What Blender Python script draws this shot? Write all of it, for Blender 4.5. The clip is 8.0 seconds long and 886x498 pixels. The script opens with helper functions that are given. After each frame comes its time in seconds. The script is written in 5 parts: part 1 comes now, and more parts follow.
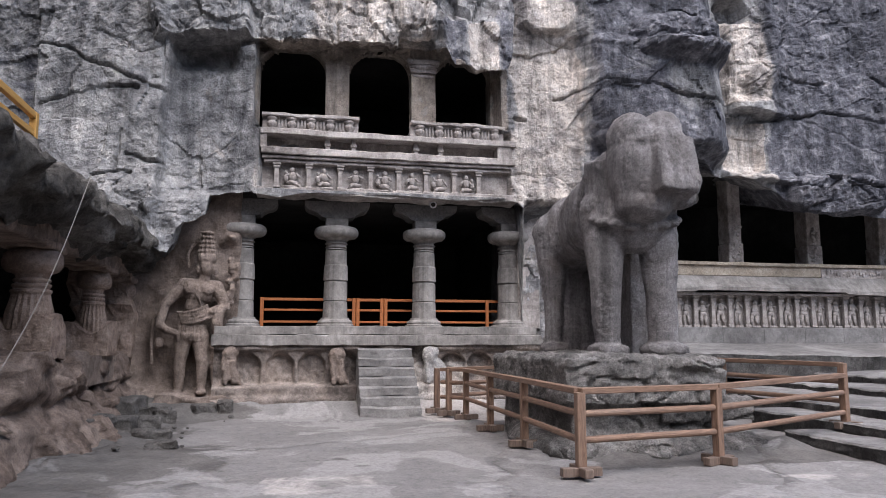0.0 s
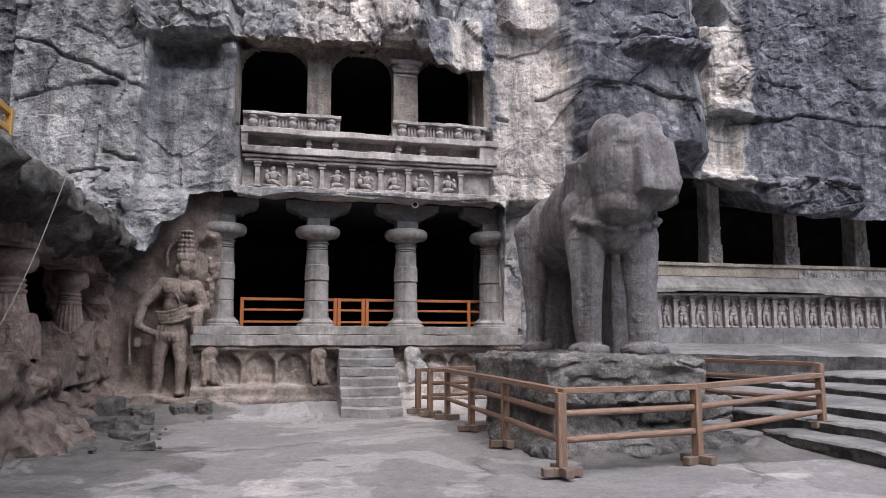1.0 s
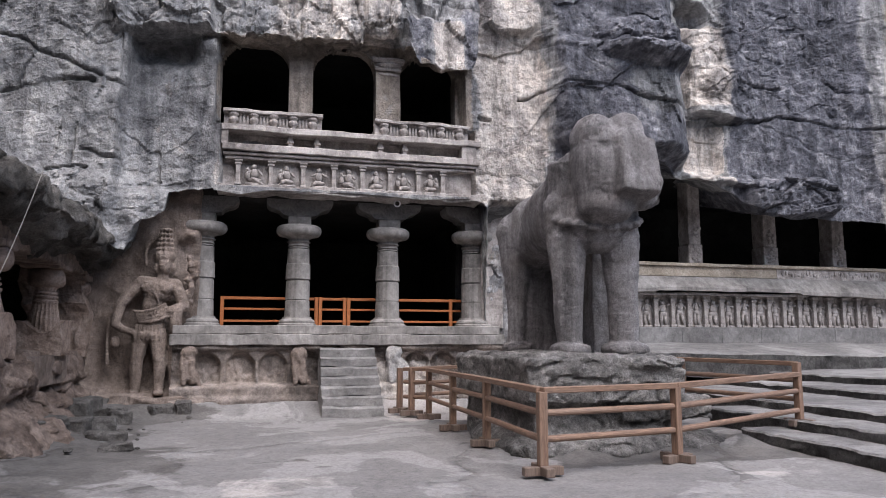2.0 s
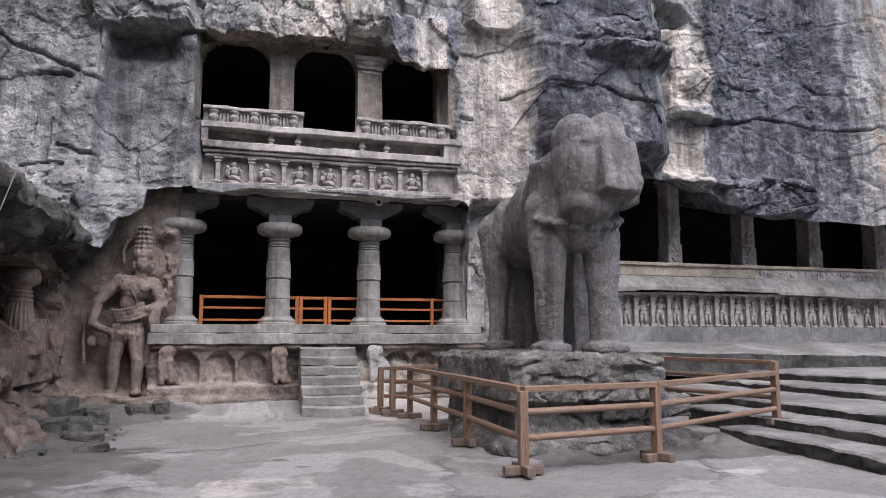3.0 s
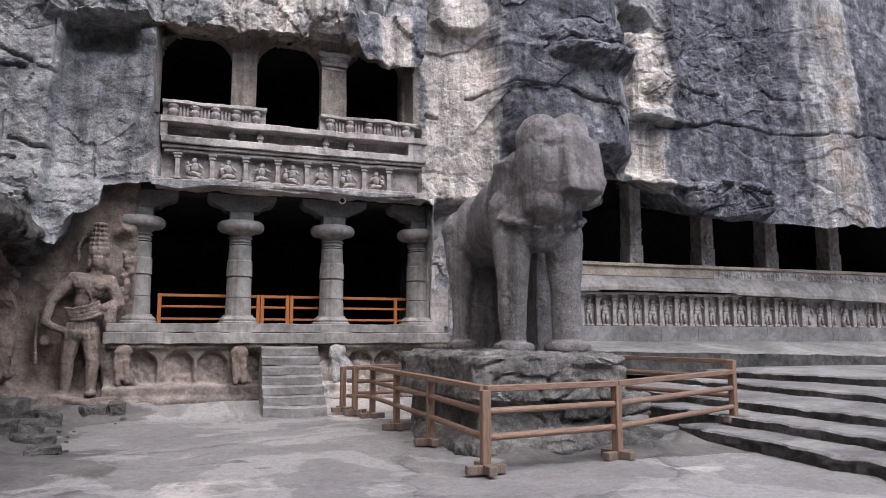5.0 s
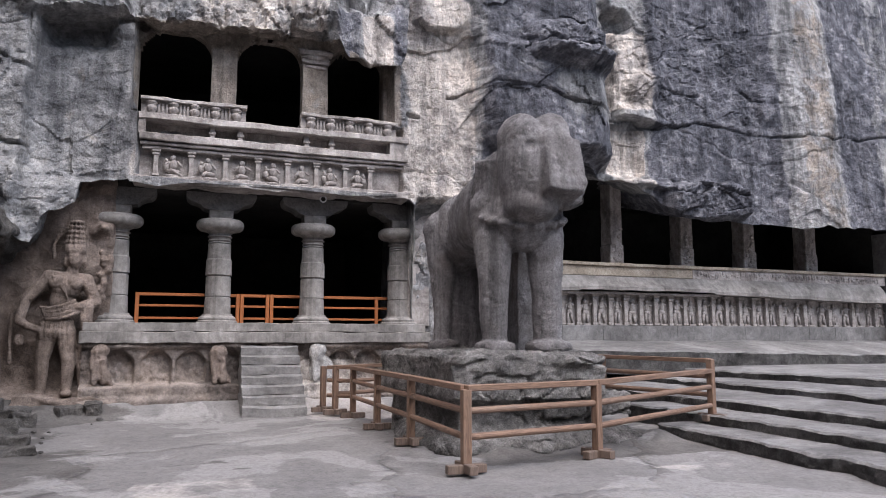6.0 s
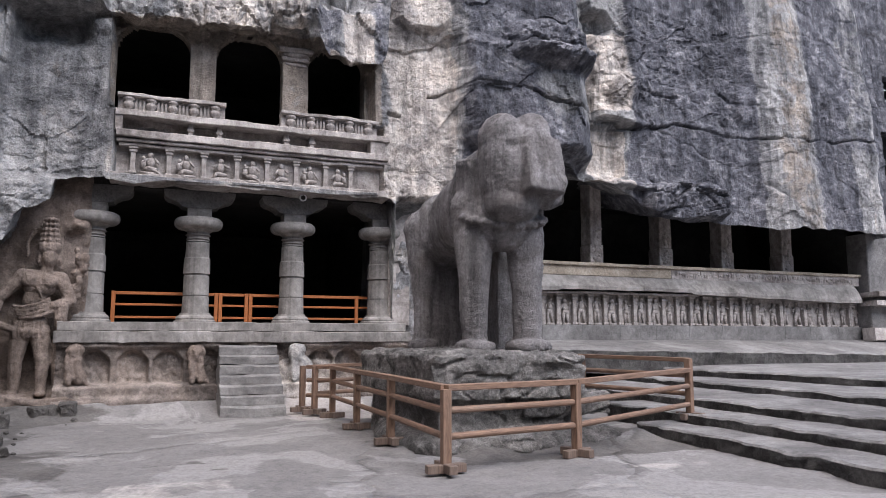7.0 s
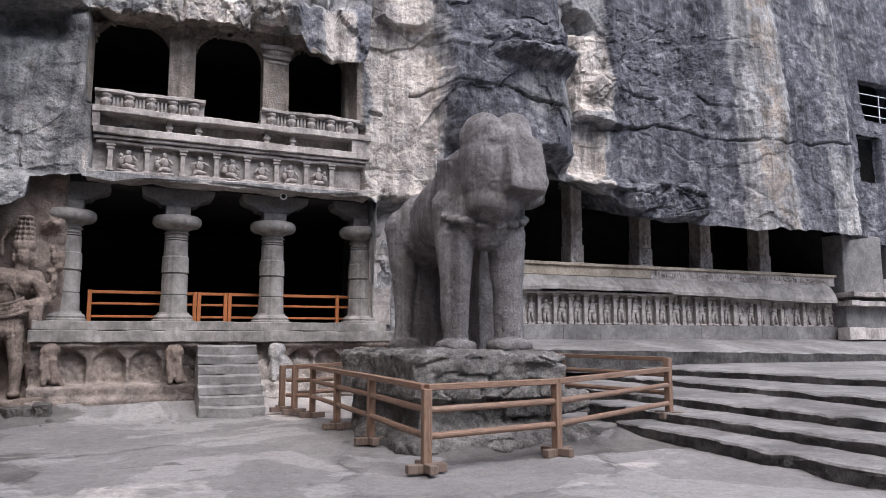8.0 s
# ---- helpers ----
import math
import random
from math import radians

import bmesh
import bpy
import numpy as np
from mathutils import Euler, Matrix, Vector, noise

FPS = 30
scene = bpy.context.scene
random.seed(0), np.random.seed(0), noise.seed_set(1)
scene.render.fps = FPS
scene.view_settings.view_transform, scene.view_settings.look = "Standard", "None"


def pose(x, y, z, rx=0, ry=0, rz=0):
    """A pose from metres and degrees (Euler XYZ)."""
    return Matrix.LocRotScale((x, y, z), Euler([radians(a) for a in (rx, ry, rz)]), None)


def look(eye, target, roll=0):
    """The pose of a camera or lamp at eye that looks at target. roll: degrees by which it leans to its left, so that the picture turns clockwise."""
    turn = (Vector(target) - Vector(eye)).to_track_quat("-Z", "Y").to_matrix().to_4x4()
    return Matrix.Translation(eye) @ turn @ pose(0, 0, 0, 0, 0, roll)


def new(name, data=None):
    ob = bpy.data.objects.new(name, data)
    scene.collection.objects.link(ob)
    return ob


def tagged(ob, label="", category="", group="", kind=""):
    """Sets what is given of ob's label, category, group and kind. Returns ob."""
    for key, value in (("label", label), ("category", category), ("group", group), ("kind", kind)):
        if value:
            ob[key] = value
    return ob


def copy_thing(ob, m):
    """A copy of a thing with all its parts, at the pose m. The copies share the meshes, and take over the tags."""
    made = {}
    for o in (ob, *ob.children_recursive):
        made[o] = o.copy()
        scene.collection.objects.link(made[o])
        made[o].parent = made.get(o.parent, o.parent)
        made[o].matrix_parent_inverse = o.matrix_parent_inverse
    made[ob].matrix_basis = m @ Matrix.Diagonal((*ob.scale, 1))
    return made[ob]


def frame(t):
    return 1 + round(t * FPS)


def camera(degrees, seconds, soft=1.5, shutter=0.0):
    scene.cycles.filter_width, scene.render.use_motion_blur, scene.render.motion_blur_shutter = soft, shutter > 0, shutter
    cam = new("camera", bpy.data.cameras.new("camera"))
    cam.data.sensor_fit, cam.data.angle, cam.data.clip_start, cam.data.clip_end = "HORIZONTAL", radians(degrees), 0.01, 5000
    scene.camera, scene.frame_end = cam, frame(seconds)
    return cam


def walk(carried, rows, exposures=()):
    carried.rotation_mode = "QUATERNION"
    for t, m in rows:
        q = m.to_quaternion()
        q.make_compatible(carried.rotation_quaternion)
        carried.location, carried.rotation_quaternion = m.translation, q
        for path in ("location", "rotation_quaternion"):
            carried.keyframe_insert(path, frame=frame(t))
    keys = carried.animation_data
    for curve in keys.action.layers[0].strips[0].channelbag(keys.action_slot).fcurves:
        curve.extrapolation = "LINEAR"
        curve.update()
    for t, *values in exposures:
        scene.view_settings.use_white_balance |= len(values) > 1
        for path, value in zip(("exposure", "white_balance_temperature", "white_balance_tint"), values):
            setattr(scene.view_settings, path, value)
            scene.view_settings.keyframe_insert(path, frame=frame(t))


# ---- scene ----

cam = camera(63.45, 8.0, soft=0.8)
ROWS = [
    (0.0, -0.0180, -0.0911, 1.6008, 97.316, 5.761),
    (0.5, -0.0157, -0.0798, 1.6007, 97.333, 5.066),
    (1.0, -0.0135, -0.0684, 1.6006, 97.330, 4.319),
    (1.5, -0.0112, -0.0570, 1.6005, 97.315, 3.616),
    (3.0, -0.0045, -0.0228, 1.6002, 97.212, 1.421),
    (3.5, -0.0022, -0.0114, 1.6001, 97.207, 0.727),
    (4.0, 0.0000, 0.0000, 1.6000, 97.200, 0.000),
    (4.5, 0.0022, 0.0114, 1.5999, 97.181, -0.731),
    (6.0, 0.0090, 0.0456, 1.5996, 97.110, -2.944),
    (6.5, 0.0112, 0.0570, 1.5995, 97.081, -3.734),
    (7.0, 0.0135, 0.0684, 1.5994, 97.067, -4.501),
    (7.5, 0.0157, 0.0798, 1.5993, 97.046, -5.295),
    (8.0, 0.0180, 0.0911, 1.5992, 97.028, -6.007),
]
walk(cam, [(t, pose(x, y, z, rx, 0, rz)) for t, x, y, z, rx, rz in ROWS], exposures=[(0.0, 0.81, 6050, 12.0), (8.0, 0.81, 6050, 12.0)])

# ---------------------------------------------------------------- light
world = bpy.data.worlds.new("sky")
scene.world = world
world.use_nodes = True
wn = world.node_tree
wn.nodes.clear()
sky = wn.nodes.new("ShaderNodeTexSky")
sky.sky_type, sky.sun_disc = "NISHITA", False
sky.sun_elevation, sky.sun_rotation = radians(62), radians(200)
sky.air_density, sky.dust_density, sky.ozone_density = 1.0, 4.0, 1.0
bg = wn.nodes.new("ShaderNodeBackground")
bg.inputs[1].default_value = 0.14
wo = wn.nodes.new("ShaderNodeOutputWorld")
wn.links.new(sky.outputs[0], bg.inputs[0])
wn.links.new(bg.outputs[0], wo.inputs[0])
sun = new("sun", bpy.data.lights.new("sun", "SUN"))
sun.data.energy, sun.data.angle, sun.data.color = 2.3, radians(50), (1.0, 0.95, 0.9)
sun.matrix_world = look((16, -6, 31), (0, 12, 2))


# ---------------------------------------------------------------- materials
def nodes_of(name):
    m = bpy.data.materials.new(name)
    m.use_nodes = True
    nt = m.node_tree
    return m, nt, nt.nodes["Principled BSDF"]


def node(nt, kind, **vals):
    n = nt.nodes.new(kind)
    for k, v in vals.items():
        n.inputs[k].default_value = v
    return n


def ramp(nt, src, stops):
    r = nt.nodes.new("ShaderNodeValToRGB")
    el = r.color_ramp.elements
    while len(el) < len(stops):
        el.new(0.5)
    for e, (p, c) in zip(el, stops):
        e.position = p
        e.color = (*c, 1) if len(c) == 3 else c
    nt.links.new(src, r.inputs[0])
    return r.outputs[0]


def grey(v):
    return (v, v, v)


def mix(nt, a, b, fac, how="MIX"):
    m = nt.nodes.new("ShaderNodeMix")
    m.data_type, m.blend_type = "RGBA", how
    for sock, val in ((0, fac), (6, a), (7, b)):
        if isinstance(val, bpy.types.NodeSocket):
            nt.links.new(val, m.inputs[sock])
        elif sock == 0:
            m.inputs[0].default_value = val
        else:
            m.inputs[sock].default_value = (*val, 1)
    return m.outputs[2]


def coords(nt, scale=(1, 1, 1), local=True):
    tc = nt.nodes.new("ShaderNodeTexCoord")
    mp = nt.nodes.new("ShaderNodeMapping")
    mp.inputs["Scale"].default_value = scale
    nt.links.new(tc.outputs["Object"], mp.inputs[0])
    return mp.outputs[0]


def noise_tex(nt, co, scale, detail=8.0, rough=0.6, distort=0.0):
    n = node(nt, "ShaderNodeTexNoise", Scale=scale, Detail=detail, Roughness=rough, Distortion=distort)
    nt.links.new(co, n.inputs["Vector"])
    return n.outputs["Fac"]


def bump(nt, bsdf, heights):
    """heights: (socket, strength, distance) laid over one another."""
    last = None
    for sock, strength, dist in heights:
        b = node(nt, "ShaderNodeBump", Strength=strength, Distance=dist)
        nt.links.new(sock, b.inputs["Height"])
        if last:
            nt.links.new(last, b.inputs["Normal"])
        last = b.outputs[0]
    nt.links.new(last, bsdf.inputs["Normal"])


def stone(name, dark, mid, light, grain=1.0, streak=0.0, relief=1.0, rough=0.9, stain=None, zones=False, chisel=0.0, grit=1.0, puff=1.0, crack=0.0, patch=None, worn=None, spread=0.10):
    """Weathered basalt: cloudy tone at two scales, fine grain, pits, chisel marks and streaks of run-off."""
    m, nt, bsdf = nodes_of(name)
    co = coords(nt)
    big = noise_tex(nt, co, 0.55 * grain, 6, 0.62, 0.6)
    mid_n = noise_tex(nt, co, 3.2 * grain, 9, 0.68, 0.3)
    fine = noise_tex(nt, co, 38 * grain, 4, 0.7)
    tone = nt.nodes.new("ShaderNodeMath")
    tone.operation = "MULTIPLY_ADD"
    nt.links.new(mid_n, tone.inputs[0])
    tone.inputs[1].default_value = 0.42
    half = nt.nodes.new("ShaderNodeMath")
    half.operation = "MULTIPLY"
    nt.links.new(big, half.inputs[0])
    half.inputs[1].default_value = 0.58
    nt.links.new(half.outputs[0], tone.inputs[2])
    col = ramp(nt, tone.outputs[0], [(0.5 - spread, dark), (0.5, mid), (0.5 + spread, light)])
    if zones:
        at = nt.nodes.new("ShaderNodeAttribute")
        at.attribute_name = "zone"
        sep = nt.nodes.new("ShaderNodeSeparateColor")
        nt.links.new(at.outputs["Color"], sep.inputs[0])
        pale = ramp(nt, mid_n, [(0.3, (0.38, 0.33, 0.295)), (0.5, (0.55, 0.50, 0.455)), (0.7, (0.70, 0.655, 0.61))])
        blue = ramp(nt, mid_n, [(0.32, (0.045, 0.045, 0.055)), (0.52, (0.128, 0.129, 0.148)), (0.72, (0.33, 0.328, 0.347))])
        tan = ramp(nt, mid_n, [(0.3, (0.205, 0.172, 0.146)), (0.7, (0.40, 0.352, 0.305))])
        edge = noise_tex(nt, co, 1.6, 8, 0.7, 0.8)
        for i, other in enumerate((pale, blue, tan)):
            mm = nt.nodes.new("ShaderNodeMath")
            mm.operation = "ADD"
            nt.links.new(sep.outputs[i], mm.inputs[0])
            nt.links.new(edge, mm.inputs[1])
            sharp = ramp(nt, mm.outputs[0], [(0.84, grey(0)), (1.01, grey(1))])
            col = mix(nt, col, other, sharp)
    if streak:
        tall = coords(nt, (2.6, 2.6, 0.16))
        s = noise_tex(nt, tall, 1.3, 7, 0.7, 0.4)
        col = mix(nt, col, ramp(nt, s, [(0.36, grey(0.28)), (0.5, grey(1)), (0.62, grey(1)), (0.72, (1.45, 1.45, 1.48))]), streak, "MULTIPLY")
        thin = noise_tex(nt, coords(nt, (7.0, 7.0, 0.3)), 1.1, 6, 0.65, 0.3)
        col = mix(nt, col, ramp(nt, thin, [(0.38, grey(0.55)), (0.48, grey(1.03)), (0.64, grey(1.28))]), 0.6 * streak, "MULTIPLY")
    if stain:
        sn = noise_tex(nt, co, 0.9, 5, 0.6, 0.8)
        col = mix(nt, col, stain, ramp(nt, sn, [(0.5, grey(0)), (0.72, grey(0.75))]))
    fissure = None
    if crack:
        wobble = node(nt, "ShaderNodeTexNoise", Scale=1.1, Detail=5.0)
        nt.links.new(co, wobble.inputs["Vector"])
        bend = nt.nodes.new("ShaderNodeVectorMath")
        bend.operation = "MULTIPLY_ADD"
        nt.links.new(wobble.outputs["Color"], bend.inputs[0])
        bend.inputs[1].default_value = (0.9, 0.9, 0.9)
        nt.links.new(co, bend.inputs[2])
        squash = nt.nodes.new("ShaderNodeMapping")
        squash.inputs["Scale"].default_value = (0.55, 0.55, 0.95)
        nt.links.new(bend.outputs[0], squash.inputs[0])
        net = node(nt, "ShaderNodeTexVoronoi", Scale=crack)
        net.feature = "DISTANCE_TO_EDGE"
        nt.links.new(squash.outputs[0], net.inputs["Vector"])
        fissure = ramp(nt, net.outputs["Distance"], [(0.0, grey(0)), (0.012, grey(0.5)), (0.03, grey(1))])
        here = ramp(nt, big, [(0.52, grey(0)), (0.60, grey(0.9))])
        col = mix(nt, col, mix(nt, (0.38, 0.37, 0.37), (1, 1, 1), fissure), here, "MULTIPLY")
    if patch:
        shape = noise_tex(nt, co, 0.42, 7, 0.55, 1.2)
        col = mix(nt, col, patch, ramp(nt, shape, [(0.53, grey(0)), (0.555, grey(0.7))]))
    if worn:
        at = nt.nodes.new("ShaderNodeAttribute")
        at.attribute_name = "zone"
        sep = nt.nodes.new("ShaderNodeSeparateColor")
        nt.links.new(at.outputs["Color"], sep.inputs[0])
        edge = noise_tex(nt, co, 0.9, 8, 0.6, 1.0)
        mm = nt.nodes.new("ShaderNodeMath")
        mm.operation = "ADD"
        nt.links.new(sep.outputs[0], mm.inputs[0])
        nt.links.new(edge, mm.inputs[1])
        rough_col = ramp(nt, mid_n, [(0.35, worn), (0.65, tuple(1.7 * c for c in worn))])
        col = mix(nt, col, rough_col, ramp(nt, mm.outputs[0], [(0.90, grey(0)), (0.97, grey(0.85))]))
        dm = nt.nodes.new("ShaderNodeMath")
        dm.operation = "ADD"
        nt.links.new(sep.outputs[1], dm.inputs[0])
        nt.links.new(edge, dm.inputs[1])
        col = mix(nt, col, tuple(5.6 * c for c in worn), ramp(nt, dm.outputs[0], [(0.84, grey(0)), (0.98, grey(0.85))]))
    if zones:
        run = noise_tex(nt, coords(nt, (1.0, 1.0, 0.2)), 1.15, 6, 0.6, 0.7)
        col = mix(nt, col, ramp(nt, run, [(0.34, (0.42, 0.42, 0.44)), (0.46, (0.92, 0.92, 0.92)), (0.56, (1.06, 1.05, 1.04)), (0.68, (1.38, 1.36, 1.34))]), 0.9, "MULTIPLY")
        cloud = noise_tex(nt, co, 0.8, 7, 0.62, 1.0)
        col = mix(nt, col, ramp(nt, cloud, [(0.36, (0.5, 0.5, 0.52)), (0.5, grey(1.0)), (0.64, (1.22, 1.2, 1.17))]), 0.8, "MULTIPLY")
    speck = ramp(nt, fine, [(0.36, grey(0.55)), (0.5, grey(0.95)), (0.64, grey(1.25))])
    col = mix(nt, col, speck, 0.7 * grit, "MULTIPLY")
    pit = noise_tex(nt, co, 11 * grain, 8, 0.75, 0.2)
    col = mix(nt, col, ramp(nt, pit, [(0.37, grey(0.5)), (0.49, grey(0.98)), (0.62, grey(1.3))]), 0.55 * grit, "MULTIPLY")
    nt.links.new(col, bsdf.inputs["Base Color"])
    rr = ramp(nt, mid_n, [(0.3, grey(rough - 0.12)), (0.7, grey(min(1, rough + 0.06)))])
    nt.links.new(rr, bsdf.inputs["Roughness"])
    bsdf.inputs["Specular IOR Level"].default_value = 0.25
    vor = node(nt, "ShaderNodeTexVoronoi", Scale=26 * grain)
    nt.links.new(co, vor.inputs["Vector"])
    layers = [(mid_n, 0.7 * relief * puff, 0.16), (pit, 0.75 * relief, 0.06), (vor.outputs["Distance"], 0.25 * relief, 0.03), (fine, 0.5 * relief, 0.02)]
    if fissure:
        layers.append((fissure, 0.8, 0.05))
    if chisel:
        mp = nt.nodes.new("ShaderNodeMapping")
        mp.inputs["Rotation"].default_value = (0.3, 0.8, 0.5)
        nt.links.new(co, mp.inputs[0])
        wv = node(nt, "ShaderNodeTexWave", Scale=4.5, Distortion=9.0, Detail=3.0)
        nt.links.new(mp.outputs[0], wv.inputs["Vector"])
        layers.append((wv.outputs["Fac"], chisel, 0.03))
    bump(nt, bsdf, layers)
    return m


def timber(name, dark, light, paint=False):
    m, nt, bsdf = nodes_of(name)
    tc = nt.nodes.new("ShaderNodeTexCoord")
    info = nt.nodes.new("ShaderNodeObjectInfo")
    off = nt.nodes.new("ShaderNodeVectorMath")
    off.operation = "ADD"
    nt.links.new(tc.outputs["Object"], off.inputs[0])
    nt.links.new(info.outputs["Random"], off.inputs[1])
    mp = nt.nodes.new("ShaderNodeMapping")
    mp.inputs["Scale"].default_value = (15, 15, 1.6)
    nt.links.new(off.outputs[0], mp.inputs[0])
    g = noise_tex(nt, mp.outputs[0], 1.2, 6, 0.6, 2.5)
    fine = noise_tex(nt, mp.outputs[0], 9, 5, 0.7)
    col = ramp(nt, g, [(0.3, dark), (0.7, light)])
    col = mix(nt, col, ramp(nt, fine, [(0.3, grey(0.6)), (0.62, grey(1.1))]), 0.6, "MULTIPLY")
    if not paint:
        dust = noise_tex(nt, mp.outputs[0], 0.35, 4, 0.6)
        col = mix(nt, col, (0.33, 0.28, 0.24), ramp(nt, dust, [(0.5, grey(0)), (0.8, grey(0.25))]))
    nt.links.new(col, bsdf.inputs["Base Color"])
    bsdf.inputs["Roughness"].default_value = 0.5 if paint else 0.62
    bump(nt, bsdf, [(g, 0.2, 0.01), (fine, 0.25, 0.006)])
    return m


def plain(name, col, rough=0.6, metal=0.0):
    m, nt, bsdf = nodes_of(name)
    n = noise_tex(nt, coords(nt), 14, 5, 0.6)
    c = mix(nt, col, ramp(nt, n, [(0.3, grey(0.75)), (0.7, grey(1.1))]), 0.7, "MULTIPLY")
    nt.links.new(c, bsdf.inputs["Base Color"])
    bsdf.inputs["Roughness"].default_value, bsdf.inputs["Metallic"].default_value = rough, metal
    return m


CLIFF = stone("cliff_basalt", (0.115, 0.115, 0.12), (0.305, 0.301, 0.301), (0.51, 0.50, 0.492), streak=0.55, relief=1.25, zones=True, chisel=0.1, puff=0.25, crack=0.3, grit=0.85, spread=0.16)
LIME = stone("limewash_worn", (0.32, 0.30, 0.285), (0.46, 0.437, 0.417), (0.60, 0.575, 0.553), grain=1.4, relief=0.9)
CARVED = stone("carved_basalt", (0.20, 0.177, 0.164), (0.37, 0.334, 0.312), (0.52, 0.478, 0.45), grain=1.6, relief=0.65, streak=0.3, puff=0.6, grit=0.6)
COLUMN = stone("column_basalt", (0.15, 0.139, 0.129), (0.243, 0.226, 0.211), (0.35, 0.328, 0.308), grain=1.5, relief=0.35, streak=0.3, puff=0.4, grit=0.4)
BROWN = stone("brown_basalt", (0.12, 0.093, 0.077), (0.245, 0.193, 0.162), (0.385, 0.312, 0.268), grain=1.3, relief=0.9, stain=(0.175, 0.135, 0.112), grit=0.85, spread=0.12, streak=0.3)
BANK = stone("eroded_brown_basalt", (0.115, 0.084, 0.069), (0.245, 0.185, 0.153), (0.41, 0.322, 0.272), grain=1.6, relief=1.1, stain=(0.15, 0.118, 0.103), grit=0.8)
PLINTH = stone("limewashed_basalt", (0.135, 0.112, 0.098), (0.255, 0.215, 0.19), (0.39, 0.335, 0.30), grain=1.3, relief=0.9, grit=0.85, zones=True)
ELEPHANT = stone("elephant_basalt", (0.11, 0.103, 0.103), (0.232, 0.218, 0.219), (0.39, 0.373, 0.375), grain=1.8, relief=1.2, puff=0.25, streak=0.55, stain=(0.125, 0.105, 0.095), spread=0.17, grit=1.1)
PEDESTAL = stone("pedestal_basalt", (0.075, 0.071, 0.068), (0.225, 0.213, 0.204), (0.44, 0.418, 0.40), grain=2.2, relief=1.6, puff=0.5, spread=0.13, grit=1.2)
GROUND = stone("courtyard_rock", (0.125, 0.118, 0.114), (0.185, 0.175, 0.170), (0.245, 0.233, 0.226), grain=0.6, relief=0.38, grit=0.55, spread=0.2, crack=0.4, patch=(0.28, 0.267, 0.26), worn=(0.072, 0.066, 0.062))
SLAB = stone("broken_slab_rock", (0.07, 0.064, 0.06), (0.13, 0.12, 0.112), (0.21, 0.195, 0.185), grain=1.6, relief=1.0)
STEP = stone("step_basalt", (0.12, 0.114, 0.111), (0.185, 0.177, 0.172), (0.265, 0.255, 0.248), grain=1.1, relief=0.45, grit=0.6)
STAIR = stone("stair_basalt", (0.15, 0.143, 0.138), (0.218, 0.208, 0.201), (0.30, 0.288, 0.279), grain=1.3, relief=0.5, grit=0.6)
# brown stone made lighter than the bank's to offset weak light under the brow
CAVE = stone("lightened_brown_basalt", (0.19, 0.138, 0.112), (0.35, 0.265, 0.219), (0.48, 0.38, 0.322), grain=1.5, relief=1.0, grit=0.8)
# darker copy of the column stone, holding the overhang's shade on the brackets
BRACKET = stone("shaded_bracket", (0.09, 0.086, 0.082), (0.15, 0.144, 0.14), (0.22, 0.21, 0.20), grain=1.5, relief=0.4, puff=0.4)
RISER = stone("dark_rough_riser", (0.055, 0.052, 0.05), (0.115, 0.109, 0.105), (0.20, 0.192, 0.185), grain=2.2, relief=1.8)
# near-black tone that puts the deep shade of the halls into the rock's colour
NEAR_BLACK = stone("shade_dark_rock", (0.018, 0.017, 0.016), (0.035, 0.033, 0.031), (0.055, 0.052, 0.05), relief=0.4)
BUFF = stone("buff_basalt", (0.25, 0.21, 0.165), (0.37, 0.315, 0.25), (0.47, 0.41, 0.34), grain=1.2, relief=0.4)
BROW = stone("brow_basalt", (0.05, 0.045, 0.041), (0.12, 0.11, 0.10), (0.25, 0.232, 0.215), grain=1.5, relief=1.3)
WOOD = timber("weathered_teak", (0.105, 0.062, 0.042), (0.275, 0.17, 0.115))
FOOT = timber("grey_brown_block", (0.09, 0.06, 0.046), (0.19, 0.137, 0.108))
ORANGE = timber("orange_painted_wood", (0.30, 0.092, 0.022), (0.44, 0.15, 0.045), paint=True)
YELLOW = timber("yellow_painted_wood", (0.45, 0.24, 0.06), (0.58, 0.34, 0.10), paint=True)
METAL = plain("white_enamel", (0.75, 0.75, 0.76), 0.35)
WIRE = plain("grey_cable", (0.22, 0.20, 0.18), 0.5)

# ---------------------------------------------------------------- mesh helpers
F = pose(-2.3, 17.75, 0, 0, 0, 17.4)   # the cave front: x along it, y into the rock


def thing(name, m=None, label="", category="", group="", kind=""):
    ob = new(name)
    ob.empty_display_size = 0.2
    ob.matrix_world = m or Matrix.Identity(4)
    return tagged(ob, label, category, group, kind)


def part(name, bm, material, parent=None, label="", m=None, smooth=False):
    me = bpy.data.meshes.new(name)
    bmesh.ops.recalc_face_normals(bm, faces=bm.faces)
    bm.to_mesh(me)
    bm.free()
    me.materials.append(material)
    if smooth:
        me.polygons.foreach_set("use_smooth", [True] * len(me.polygons))
    ob = new(name, me)
    if parent:
        ob.parent = parent
    if m:
        ob.matrix_basis = m
    if label:
        ob["label"] = label
    return ob


def solo(name, bm, material, m, label, category, group="", kind="", smooth=False):
    return tagged(part(name, bm, material, None, "", m, smooth), label, category, group, kind)


